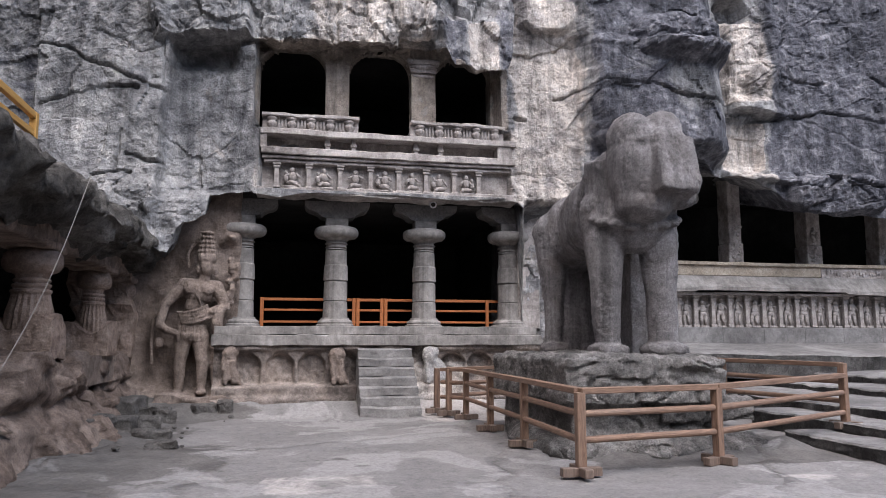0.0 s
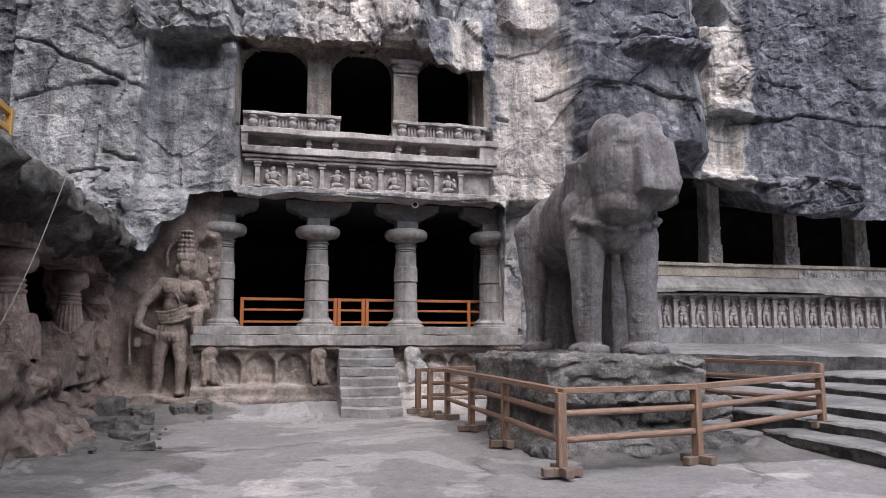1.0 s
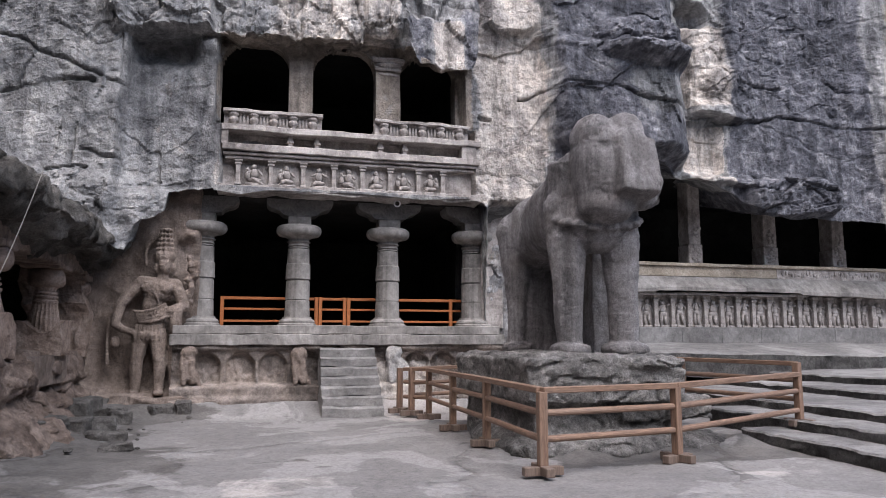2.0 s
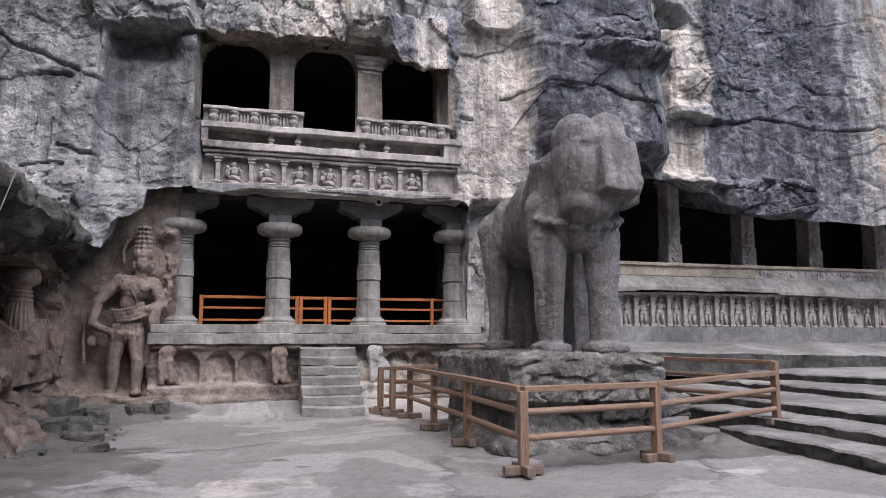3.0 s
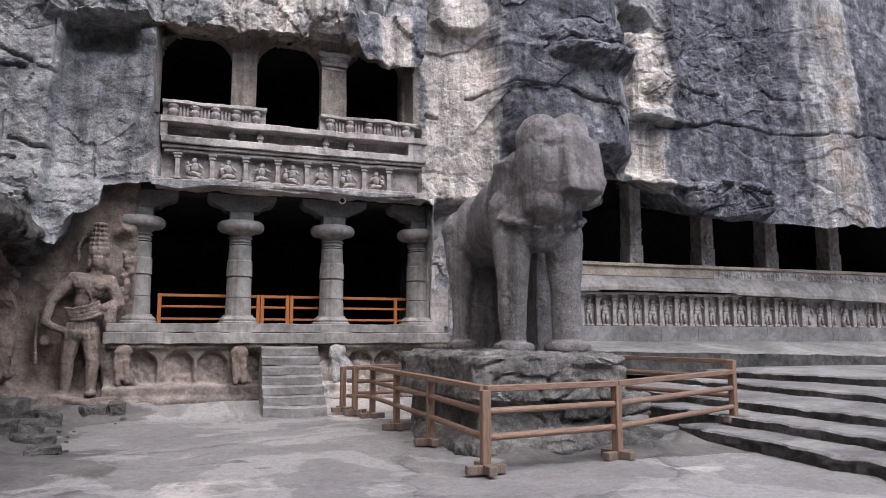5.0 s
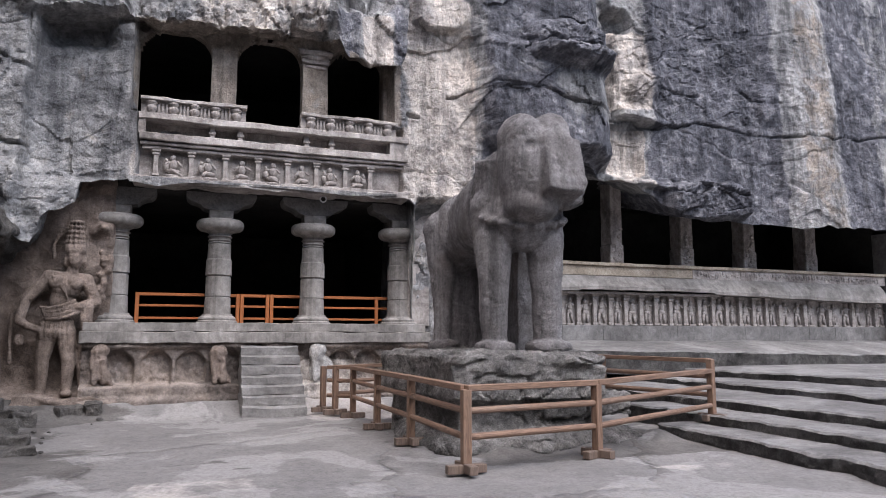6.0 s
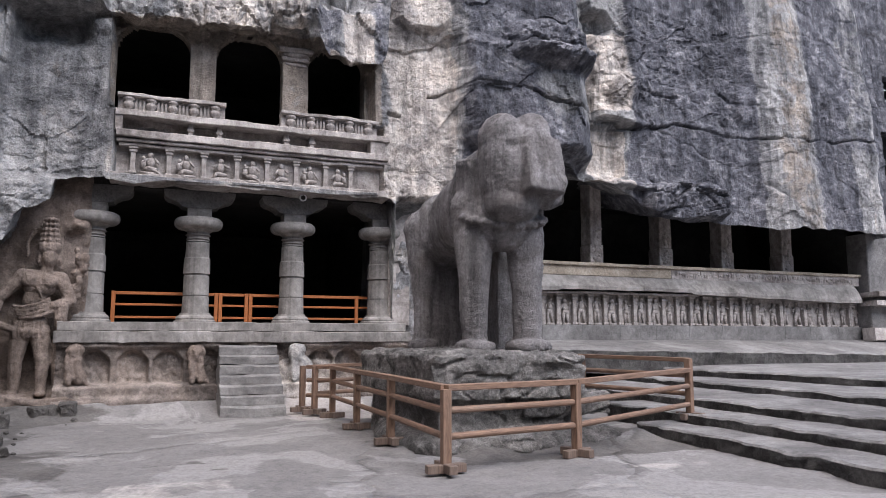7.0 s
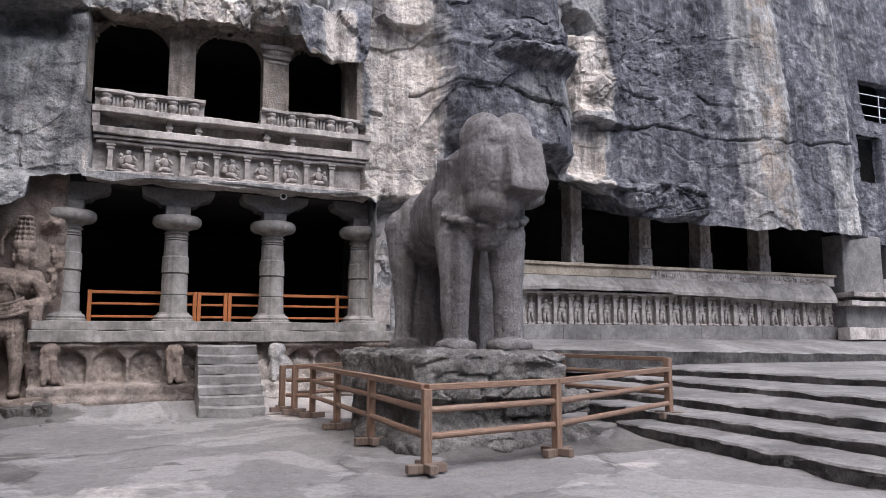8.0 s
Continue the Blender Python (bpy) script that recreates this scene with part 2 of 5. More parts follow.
def add_box(bm, x0, x1, y0, y1, z0, z1, bevel=0.0, cuts=0):
    g = bmesh.new()
    bmesh.ops.create_cube(g, size=1)
    for v in g.verts:
        v.co = Vector(((x0 + x1) / 2 + v.co.x * (x1 - x0), (y0 + y1) / 2 + v.co.y * (y1 - y0), (z0 + z1) / 2 + v.co.z * (z1 - z0)))
    if bevel:
        bmesh.ops.bevel(g, geom=g.edges[:], offset=bevel, segments=1, affect="EDGES")
    if cuts:
        bmesh.ops.subdivide_edges(g, edges=g.edges[:], cuts=cuts, use_grid_fill=True)
    merge(bm, g)


def merge(bm, g, m=None):
    if m:
        bmesh.ops.transform(g, matrix=m, verts=g.verts[:])
    me = bpy.data.meshes.new("tmp")
    g.to_mesh(me)
    g.free()
    bm.from_mesh(me)
    bpy.data.meshes.remove(me)


def box(*a, **k):
    bm = bmesh.new()
    add_box(bm, *a, **k)
    return bm


def add_ball(bm, c, r, m=None, seg=12):
    """An ellipsoid of centre c and radii r, turned by m."""
    g = bmesh.new()
    bmesh.ops.create_uvsphere(g, u_segments=seg, v_segments=max(6, seg * 2 // 3), radius=1)
    merge(bm, g, Matrix.Translation(c) @ (m or Matrix.Identity(4)) @ Matrix.Diagonal((*r, 1)))


def add_limb(bm, a, b, ra, rb, seg=10):
    """A tapered round limb from a to b with domed ends."""
    a, b = Vector(a), Vector(b)
    g = bmesh.new()
    bmesh.ops.create_cone(g, cap_ends=True, segments=seg, radius1=ra, radius2=rb, depth=(b - a).length)
    turn = (b - a).to_track_quat("Z", "Y").to_matrix().to_4x4()
    merge(bm, g, Matrix.Translation((a + b) / 2) @ turn)
    add_ball(bm, a, (ra, ra, ra), seg=seg)
    add_ball(bm, b, (rb, rb, rb), seg=seg)


def lathe(profile, seg=24, square=None):
    """A turned body from (radius, z) pairs; rings listed in square are left with that many sides."""
    bm = bmesh.new()
    rings = []
    for r, z in profile:
        rings.append([bm.verts.new((r * math.cos(2 * math.pi * (i + 0.5) / seg), r * math.sin(2 * math.pi * (i + 0.5) / seg), z)) for i in range(seg)])
    for a, b in zip(rings, rings[1:]):
        for i in range(seg):
            bm.faces.new((a[i], a[(i + 1) % seg], b[(i + 1) % seg], b[i]))
    bm.faces.new(rings[0][::-1])
    bm.faces.new(rings[-1])
    return bm


def roughen(bm, amp, scale, seed=0.0, fine=0.0):
    for v in bm.verts:
        p = v.co * scale + Vector((seed, seed * 1.7, seed * 0.6))
        d = noise.noise_vector(p) * amp
        if fine:
            d += noise.noise_vector(p * 4.3) * fine
        v.co += d
    return bm


def carve(bm, voxel, amp=0.0, scale=1.0, steps=6, seed=0.0):
    """Fuses overlapping bodies into one skin and weathers it."""
    me = bpy.data.meshes.new("tmp")
    bm.to_mesh(me)
    bm.free()
    ob = bpy.data.objects.new("tmp", me)
    scene.collection.objects.link(ob)
    r = ob.modifiers.new("fuse", "REMESH")
    r.mode, r.voxel_size = "VOXEL", voxel
    s = ob.modifiers.new("soften", "SMOOTH")
    s.iterations, s.factor = steps, 0.5
    bpy.context.view_layer.update()
    done = bpy.data.meshes.new_from_object(ob.evaluated_get(bpy.context.evaluated_depsgraph_get()))
    out = bmesh.new()
    out.from_mesh(done)
    bpy.data.objects.remove(ob)
    bpy.data.meshes.remove(me)
    bpy.data.meshes.remove(done)
    if amp:
        out.normal_update()
        for v in out.verts:
            p = v.co * scale + Vector((seed, 0, seed))
            v.co += v.normal * amp * (noise.fractal(p, 0.8, 2.1, 5) + 0.4 * noise.noise(p * 7))
    return out


# value noise for whole arrays
LATTICE = np.random.RandomState(7).rand(64, 64, 64)


def vnoise(x, y, z):
    xi, yi, zi = np.floor(x).astype(int), np.floor(y).astype(int), np.floor(z).astype(int)
    fx, fy, fz = x - xi, y - yi, z - zi
    fx, fy, fz = (f * f * (3 - 2 * f) for f in (fx, fy, fz))
    out = 0
    for i in (0, 1):
        for j in (0, 1):
            for k in (0, 1):
                w = (fx if i else 1 - fx) * (fy if j else 1 - fy) * (fz if k else 1 - fz)
                out = out + w * LATTICE[(xi + i) % 64, (yi + j) % 64, (zi + k) % 64]
    return out * 2 - 1


def fbm(x, y, z, octaves=5, gain=0.5):
    total, amp = 0, 1.0
    for o in range(octaves):
        total = total + amp * vnoise(x * 2.03 ** o + 11 * o, y * 2.03 ** o + 5 * o, z * 2.03 ** o + 3 * o)
        amp *= gain
    return total


def smooth(a, b, x):
    t = np.clip((x - a) / (b - a), 0, 1)
    return t * t * (3 - 2 * t)


def plateau(x, z, x0, x1, z0, z1, soft=0.3):
    """1 inside the box, falling to 0 over soft outside it."""
    return smooth(x0 - soft, x0 + soft, x) * (1 - smooth(x1 - soft, x1 + soft, x)) * smooth(z0 - soft, z0 + soft, z) * (1 - smooth(z1 - soft, z1 + soft, z))


def grid_mesh(name, X, Y, Z, material, keep=None, smooth_faces=True, zone=None, rim=0.0):
    """A sheet from three 2D arrays; faces with keep False are left out, and the open rim of such holes goes rim deep along y."""
    n, k = X.shape
    idx = np.arange(n * k).reshape(n, k)
    quads = np.stack([idx[:-1, :-1], idx[:-1, 1:], idx[1:, 1:], idx[1:, :-1]], -1).reshape(-1, 4)
    if keep is not None:
        quads = quads[keep.reshape(-1)]
    faces = len(quads)
    co = np.stack([X, Y, Z], -1).reshape(-1, 3)
    col = zone.reshape(-1, 3) if zone is not None else None
    if rim:
        a, b = quads.ravel(), np.roll(quads, -1, 1).ravel()
        alone = ~np.isin(a * len(co) + b, b * len(co) + a)
        lone = list(zip(a[alone].tolist(), b[alone].tolist()))
        back = {}
        extra, more, tones = [], [], []
        for v in sorted({v for e in lone for v in e}):
            deep = rim(co[v][0], co[v][2]) if callable(rim) else rim
            steps = 1 if deep < 1 else 8
            back[v] = [v]
            for k in range(1, steps + 1):
                wob = noise.noise_vector((co[v][0] * 1.7, k * 0.55, co[v][2] * 1.7)) * (0.14 if steps > 1 and k < steps else 0.02)
                back[v].append(len(co) + len(extra))
                extra.append(co[v] + np.array((0.3 * wob.x, deep * k / steps, abs(wob.z) + (0.25 * wob.y if k > 1 else 0) + (0.75 * k / steps if steps > 1 else 0))))
                tones.append(v)
        for a, b in lone:
            for k in range(min(len(back[a]), len(back[b])) - 1):
                more.append((back[b][k], back[a][k], back[a][k + 1], back[b][k + 1]))
        if extra:
            if col is not None:
                col = np.concatenate([col, col[tones]])
            co = np.concatenate([co, np.array(extra)])
            quads = np.concatenate([quads, np.array(more)])
    used = np.unique(quads)
    remap = np.full(len(co), -1)
    remap[used] = np.arange(len(used))
    me = bpy.data.meshes.new(name)
    me.from_pydata(co[used].tolist(), [], remap[quads].tolist())
    me.materials.append(material)
    if smooth_faces:
        me.polygons.foreach_set("use_smooth", [True] * len(me.polygons))
    else:
        me.polygons.foreach_set("use_smooth", [i >= faces for i in range(len(me.polygons))])
    if col is not None:
        at = me.color_attributes.new("zone", "FLOAT_COLOR", "POINT")
        at.data.foreach_set("color", np.concatenate([col[used], np.ones((len(used), 1))], 1).astype(np.float32).ravel())
    me.update()
    return me

# ---------------------------------------------------------------- the ground
def axis(fine0, fine1, step, far0, far1):
    core = np.arange(fine0, fine1 + 1e-6, step)
    out = np.geomspace(step * 1.3, 1.0, 40).cumsum()
    up = fine1 + out / out[-1] * (far1 - fine1) * np.linspace(0.02, 1, 40)
    down = fine0 - out / out[-1] * (fine0 - far0) * np.linspace(0.02, 1, 40)
    return np.concatenate([down[::-1], core, up])


def to_front(x, y):
    """World plan to the cave front's own plan."""
    c, s = math.cos(radians(17.4)), math.sin(radians(17.4))
    dx, dy = x + 2.3, y - 17.75
    return dx * c + dy * s, -dx * s + dy * c


gx, gy = np.meshgrid(axis(-9, 9, 0.11, -900, 900), axis(4.5, 19, 0.11, -900, 900))
lu, lv = to_front(gx, gy)
rise = 0.33 * smooth(-2.0, -1.0, lv) * smooth(-9, -7, lu) * (1 - smooth(3, 4.5, lu))
crust = np.maximum(0, fbm(gx * 0.8, gy * 0.8, gx * 0 + 3.1, 5)) ** 0.7
near = np.exp(-((gx / 40) ** 2 + ((gy - 10) / 40) ** 2))
gz = rise + near * (0.014 * fbm(gx * 0.5, gy * 0.5, gx * 0, 4) + 0.022 * smooth(0.25, 0.29, crust) + 0.012 * fbm(gx * 3, gy * 3, gx * 0 + 1, 3))
gz += 0.16 * smooth(-5.2, -6.4, lu) * smooth(-9, -7.5, lv) * (1 - smooth(-1, 0, lv)) * near * (0.6 + 0.6 * fbm(gx, gy, gx * 0 + 8, 4))
gz += 0.10 * plateau(lu, lv, 0.9, 4.4, -8.3, -6.6, 0.45) * (1 + fbm(gx * 1.5, gy * 1.5, gx * 0, 3))
left = 0.5 * smooth(-3.6, -5.4, lu) * smooth(-13, -11.5, lv) + 0.36 * plateau(lu, lv, -5, -1.5, -8.5, -5.5, 0.8) + 0.60 * plateau(lu, lv, 0.6, 5.2, -9.1, -6.4, 0.35) + 0.3 * plateau(lu, lv, -7, 0.5, -2.2, -0.6, 0.4) + 0.34 * plateau(lu, lv, -2.5, 2.5, -13.5, -12.0, 0.6)
gz += 0.012 * smooth(0.2, 0.5, left + 0.35 * fbm(gx * 0.9, gy * 0.9, gx * 0 + 4, 4)) * near
dusty = 0.6 * plateau(lu, lv, -0.5, 1.6, -3.2, -0.9, 0.4) + 0.22 * plateau(lu, lv, -4.5, -0.5, -5.4, -2.4, 0.6) + 0.42 * plateau(lu, lv, -3.6, -2.0, -9.6, -8.6, 0.25) + 0.4 * plateau(lu, lv, 2.6, 4.0, -10.2, -9.5, 0.3)
gzone = np.stack([left, dusty, left * 0], -1)
tagged(new("ground", grid_mesh("ground", gx, gy, gz - 0.03, GROUND, zone=gzone)), "worn grey rock floor of the courtyard", "ground", kind="structure")

# ---------------------------------------------------------------- the cliff
LOW = [(-13, 3.9), (-6.7, 3.85), (-6.2, 3.55), (-6.0, 3.45), (-5.88, 3.5), (-5.76, 4.1), (-5.6, 4.3), (-5.38, 4.33), (-5.2, 4.45), (-5.13, 4.95), (-4.75, 4.99), (-4.1, 4.97), (-3.6, 4.88), (-3.0, 5.02), (-1.0, 5.05), (0.6, 4.98),
       (2.1, 5.08), (2.32, 4.85), (2.55, 0.1), (6.3, 0.1), (6.5, 6.35), (7.6, 6.35), (9.1, 6.05), (10.1, 5.75), (10.7, 5.2), (11.6, 5.1), (13.0, 5.22), (13.9, 5.08), (15.4, 5.04), (19.6, 5.15), (21.2, 5.12), (21.5, 5.2), (29, 5.3)]
HOLES = [(-4.13, -2.55, 6.3, 8.78, 0.55), (-1.98, -0.42, 6.3, 8.88, 0.6), (0.2, 1.63, 6.3, 8.8, 0.5),
         (23.15, 24.75, 7.75, 9.7, 0.12), (24.0, 28.4, 10.4, 12.3, 0.12)]


def hole_distance(x, z):
    best = np.full(x.shape, 9.0)
    for x0, x1, z0, z1, r in HOLES:
        cx, cz, hx, hz = (x0 + x1) / 2, (z0 + z1) / 2, (x1 - x0) / 2 - r, (z1 - z0) / 2 - r
        qx, qz = np.abs(x - cx) - hx, np.abs(z - cz) - hz
        d = np.hypot(np.maximum(qx, 0), np.maximum(qz, 0)) + np.minimum(np.maximum(qx, qz), 0) - r
        best = np.minimum(best, d)
    return best


def blocks(x, z, size, seed, stretch=1.0):
    """Fracture blocks with a tilted face each: value, closeness to the joint, and the tilt along x and z."""
    gx, gz = x / size, z / (size * stretch)
    xi, zi = np.floor(gx).astype(int), np.floor(gz).astype(int)
    best, second = np.full(x.shape, 9.0), np.full(x.shape, 9.0)
    val, tx, tz = np.zeros(x.shape), np.zeros(x.shape), np.zeros(x.shape)
    for i in (-1, 0, 1):
        for j in (-1, 0, 1):
            a, b = xi + i, zi + j
            dx = gx - a - LATTICE[a % 64, b % 64, seed % 64]
            dz = gz - b - LATTICE[a % 64, b % 64, (seed + 9) % 64]
            d = np.hypot(dx, dz)
            near = d < best
            second = np.where(near, best, np.minimum(second, d))
            val = np.where(near, LATTICE[a % 64, b % 64, (seed + 20) % 64], val)
            tx = np.where(near, dx * size * (LATTICE[a % 64, b % 64, (seed + 25) % 64] - 0.5), tx)
            tz = np.where(near, dz * size * (LATTICE[a % 64, b % 64, (seed + 28) % 64] - 0.5), tz)
            best = np.where(near, d, best)
    return val, second - best, tx, tz


LIP = [(-6.3, 8.3), (-6.1, 8.42), (-5.6, 8.52), (-4.7, 8.62), (-4.35, 8.72), (-4.15, 8.84), (-2.4, 8.84), (-2.2, 8.94), (-0.86, 8.94), (-0.78, 9.2), (0.0, 9.15), (0.2, 8.88), (2.0, 8.88), (2.2, 9.3), (2.6, 9.45), (3.7, 9.4)]
CRACKS = [[(-8.82, 8.02), (-8.47, 7.98), (-7.69, 7.78), (-7.0, 7.52), (-6.59, 7.26), (-6.13, 7.14)], [(-8.73, 6.69), (-8.11, 6.89), (-7.3, 7.15), (-6.65, 7.23)],
          [(-6.9, 5.67), (-6.5, 5.52), (-6.1, 5.48)], [(-7.54, 5.06), (-7.1, 5.17), (-6.7, 5.18)], [(-10.0, 8.02), (-8.85, 8.06)],
          [(3.2, 7.78), (3.9, 7.98), (5.6, 8.1), (6.6, 7.86), (8.2, 7.74)], [(8.5, 8.05), (9.2, 8.04), (10.5, 7.92), (12.2, 8.25), (13.0, 8.16), (13.8, 8.02), (15.6, 8.03), (17.5, 8.2), (20.8, 8.5)],
          [(10.3, 9.25), (11.2, 9.05), (12.0, 9.15)], [(2.1, 7.2), (2.5, 7.24)], [(13.6, 9.5), (14.6, 9.1), (15.1, 9.2)], [(10.6, 6.25), (12.0, 6.2), (13.4, 6.0)]]
UPRIGHT = [[(-8.17, 6.89), (-8.1, 7.3), (-7.87, 7.72)], [(-6.2, 5.5), (-6.16, 6.3), (-6.1, 7.2), (-6.2, 8.4)], [(-7.05, 5.2), (-6.95, 6.2)]]


def along(points, s):
    return np.interp(s, *zip(*points))


def lump(x, z, cx, cz, hx, hz, power=3.5, soft=0.35):
    """1 on a rounded block, falling to 0 at its rim."""
    d = (np.abs((x - cx) / hx) ** power + np.abs((z - cz) / hz) ** power) ** (1 / power)
    return 1 - smooth(1 - soft, 1.0, d)


def nose_block(x, z):
    return lump(x, z, 1.15, 9.5, 1.0, 0.74, 4.5, 0.24)


def cliff_droop(x, z):
    """How far the overhanging rock hangs below the edge it grows from."""
    above = smooth(-0.02, 0.06, z - along(LIP, x)) * (1 - smooth(9.0, 10.4, z))
    return above * (0.30 + 0.10 * fbm(x * 1.9, x * 0, x * 0 + 8, 4)) * plateau(x, z, -4.3, 2.0, 8, 30, 0.15) + 0.42 * nose_block(x, z)


def cliff_out(x, z):
    """How far the rock stands out, and its zones of pale, blue-black and tan stone."""
    wob = 0.16 * fbm(x * 0.9, z * 0.9, x * 0 + 2.2, 3)
    jit = 0.045 * fbm(x * 4.1, z * 4.1, x * 0 + 6.2, 4)
    xw, zw = x + wob + jit, z + 0.8 * wob + jit
    w = 0.9 - 0.05 * (z - 8) - 0.05 * np.maximum(z - 9.3, 0)
    # the smooth buttress at the west, and the hollow face beside it
    w = w + 0.42 * plateau(xw, zw, -30, -6.15, 2, 30, 0.10) - 0.34 * plateau(x + 0.4 * wob, zw, -30, -8.84, 5.9, 30, 0.06)
    w = w + 0.05 * plateau(x + jit, z, -8.0, -6.2, 5.6, 30, 0.25) * smooth(-0.06, 0.06, z - along(CRACKS[1], x))
    w = w + 0.35 * plateau(xw, zw, -30, -5.3, 2, 5.0, 0.35)
    w = w - (0.10 + 0.12 * np.sin(np.clip((x + 6.1) / 1.9, 0, 1) * math.pi)) * plateau(xw, zw, -6.05, -4.15, 4.9, 8.3, 0.16)
    # the ragged lip over the windows, with the deep hollow under its west end
    lip = along(LIP, x + 0.5 * jit) + 0.05 * fbm(x * 2.6, x * 0, x * 0 + 3, 4)
    above = smooth(-0.02, 0.06, z - lip)
    w = w + above * (0.58 * plateau(xw, z, -6.35, -4.25, 8, 30, 0.12) + 0.30 * plateau(xw, z, -4.2, 0.2, 8, 30, 0.1) + 0.14 * plateau(x + jit, z, -2.3, -0.86, 8, 10.2, 0.04) + 0.12 * plateau(x + jit, z, -3.9, -2.4, 9.1, 30, 0.1) + 0.22 * plateau(x + jit, z, -0.8, 0.2, 9.3, 30, 0.08))
    w = w - 0.75 * plateau(xw, z, -6.02, -4.75, 7.7, 30, 0.22) * (1 - above) * smooth(7.7, 8.5, zw)
    w = w - 0.45 * plateau(x, z, -4.2, 1.75, 6.6, 9.06, 0.04) * (1 - above)
    w = w - 0.45 * plateau(x, z, -4.02, 2.0, 5.15, 6.75, 0.05)
    w = w + 0.62 * nose_block(xw, zw)
    w = w + 0.28 * lump(xw, zw, 2.95, 10.15, 0.9, 0.75, 3, 0.25)
    # pale dressed face, then the dark mass behind the elephant
    w = w - 0.15 * plateau(xw, zw, 2.2, 3.9, 5.2, 9.3, 0.3)
    high = smooth(-0.05, 0.05, z - along(CRACKS[5], x))
    w = w + 0.75 * plateau(xw - 0.12 * (8 - z) * (z < 8), zw, 4.0, 8.2, 6.5, 9.3, 0.22) + (0.03 + 0.08 * (1 - smooth(4.6, 5.6, x))) * high * plateau(xw, zw, 3.9, 8.2, 7.5, 9.4, 0.2) + 0.55 * plateau(xw, zw, 3.8, 8.1, 9.3, 30, 0.3)
    w = w + 0.42 * lump(xw, zw + 0.08 * (xw - 6.5), 6.75, 9.5, 1.55, 0.75, 3, 0.4) + 0.2 * plateau(x + 2 * jit, zw, 5.4, 8.1, 8.95, 9.35, 0.10)
    w = w - 0.30 * plateau(x + 0.5 * wob, zw, 8.5, 9.75, 6.3, 7.85, 0.16) - 0.30 * plateau(xw, zw, 8.5, 10.0, 8.5, 30, 0.25)
    w = w - 0.75 * lump(xw, zw, 9.15, 11.2, 0.5, 0.55, 2.2, 0.5) + 0.3 * lump(xw, zw, 9.8, 9.05, 0.6, 0.65, 2.4, 0.6)
    # blue-black wall, split by one long crack; a broken shelf hangs below it
    crest = smooth(-0.04, 0.05, z - along(CRACKS[6], x) - 0.03)
    w = w + (0.40 - 0.36 * smooth(9.6, 11.4, x)) * crest * plateau(xw, z, 8.9, 15.2, 7.2, 30, 0.1)
    w = w + 0.30 * plateau(xw, zw, 8.4, 10.6, 6.0, 6.24, 0.07) + 0.5 * lump(xw, zw, 11.95, 5.72, 1.7, 0.62, 3.5, 0.22)
    w = w + 0.2 * lump(xw, zw, 14.6, 9.1, 0.5, 0.9, 3, 0.5)
    w = w + 0.45 * plateau(xw, zw, 15.0, 20.5, 4, 30, 0.5) + 0.12 * plateau(xw, zw, 15.5, 17.1, 4, 30, 0.3)
    w = w - 1.5 * smooth(21.2, 21.5, x)
    w = w - 0.9 * smooth(7.2, 8.3, x)
    low = (1 - smooth(4.7, 5.1, z)) * smooth(2.3, 2.5, x) * (1 - smooth(6.4, 6.6, x))
    w = w * (1 - low) + (0.15 + 0.12 * lump(xw, zw, 2.9, 3.3, 0.4, 1.0) + 0.10 * fbm(x * 2.2, z * 2.2, x * 0, 4)) * low
    # broad tilted facets everywhere, broken rock in the ragged parts, grain
    dressed = np.clip(plateau(x, z, -4.3, 1.9, 5.0, 8.3, 0.1), 0, 1)
    ragged = (1 - 0.9 * nose_block(x, z)) * np.clip(0.55 * plateau(xw, zw, -13, -5.2, 2, 5.15, 0.3) + 0.8 * above * plateau(x, z, -6.4, 2.2, 8, 30, 0.2) + 0.9 * lump(xw, zw, 11.95, 5.75, 1.9, 0.75) + 0.7 * plateau(xw, zw, 5.2, 8.2, 8.9, 9.9, 0.2) + 0.4 * plateau(xw, zw, -13, -6.2, 7.9, 30, 0.3) + 0.5 * plateau(xw, zw, 2.1, 4.4, 4.8, 5.4, 0.2) + 0.35 * plateau(xw, zw, 8.8, 14.4, 8.2, 30, 0.3), 0, 1)
    val, gap, tx, tz = blocks(x + 0.7 * wob + jit, z + wob + jit, 1.75, 3, 0.72)
    val2, gap2, ux, uz = blocks(x + 0.6 * wob + jit, z - 0.5 * wob + jit, 0.7, 31, 0.8)
    val3, gap3, vx, vz = blocks(x + 0.5 * jit, z + 0.5 * jit, 0.24, 17, 0.8)
    facets = 0.06 * (val - 0.5) + 0.17 * tx + 0.17 * tz + 0.07 * fbm(x * 0.6, z * 0.6, x * 0 + 9.3, 4)
    broken = 0.22 * (val2 - 0.5) + 0.32 * ux + 0.32 * uz - 0.07 * np.exp(-(gap2 / 0.07) ** 2) + 0.05 * (val3 - 0.5) + 0.12 * vx + 0.12 * vz
    grain = 0.03 * fbm(x * 4.5, z * 4.5, x * 0 + 4.4, 5, 0.65) + 0.012 * (val3 - 0.5) * smooth(0, 0.4, fbm(x * 0.8, z * 0.8, x * 0 + 1.1, 3))
    w = w + (1 - dressed) * (facets * (1 - 0.4 * smooth(1.8, 2.4, x)) * (1 - 0.3 * smooth(14.4, 15.2, x)) * (1 - 0.7 * plateau(xw, zw, -6.1, -4.1, 5.0, 8.4, 0.3)) + ragged * broken + grain * (1 + ragged)) + dressed * 0.02 * fbm(x * 2, z * 2, x * 0, 4)
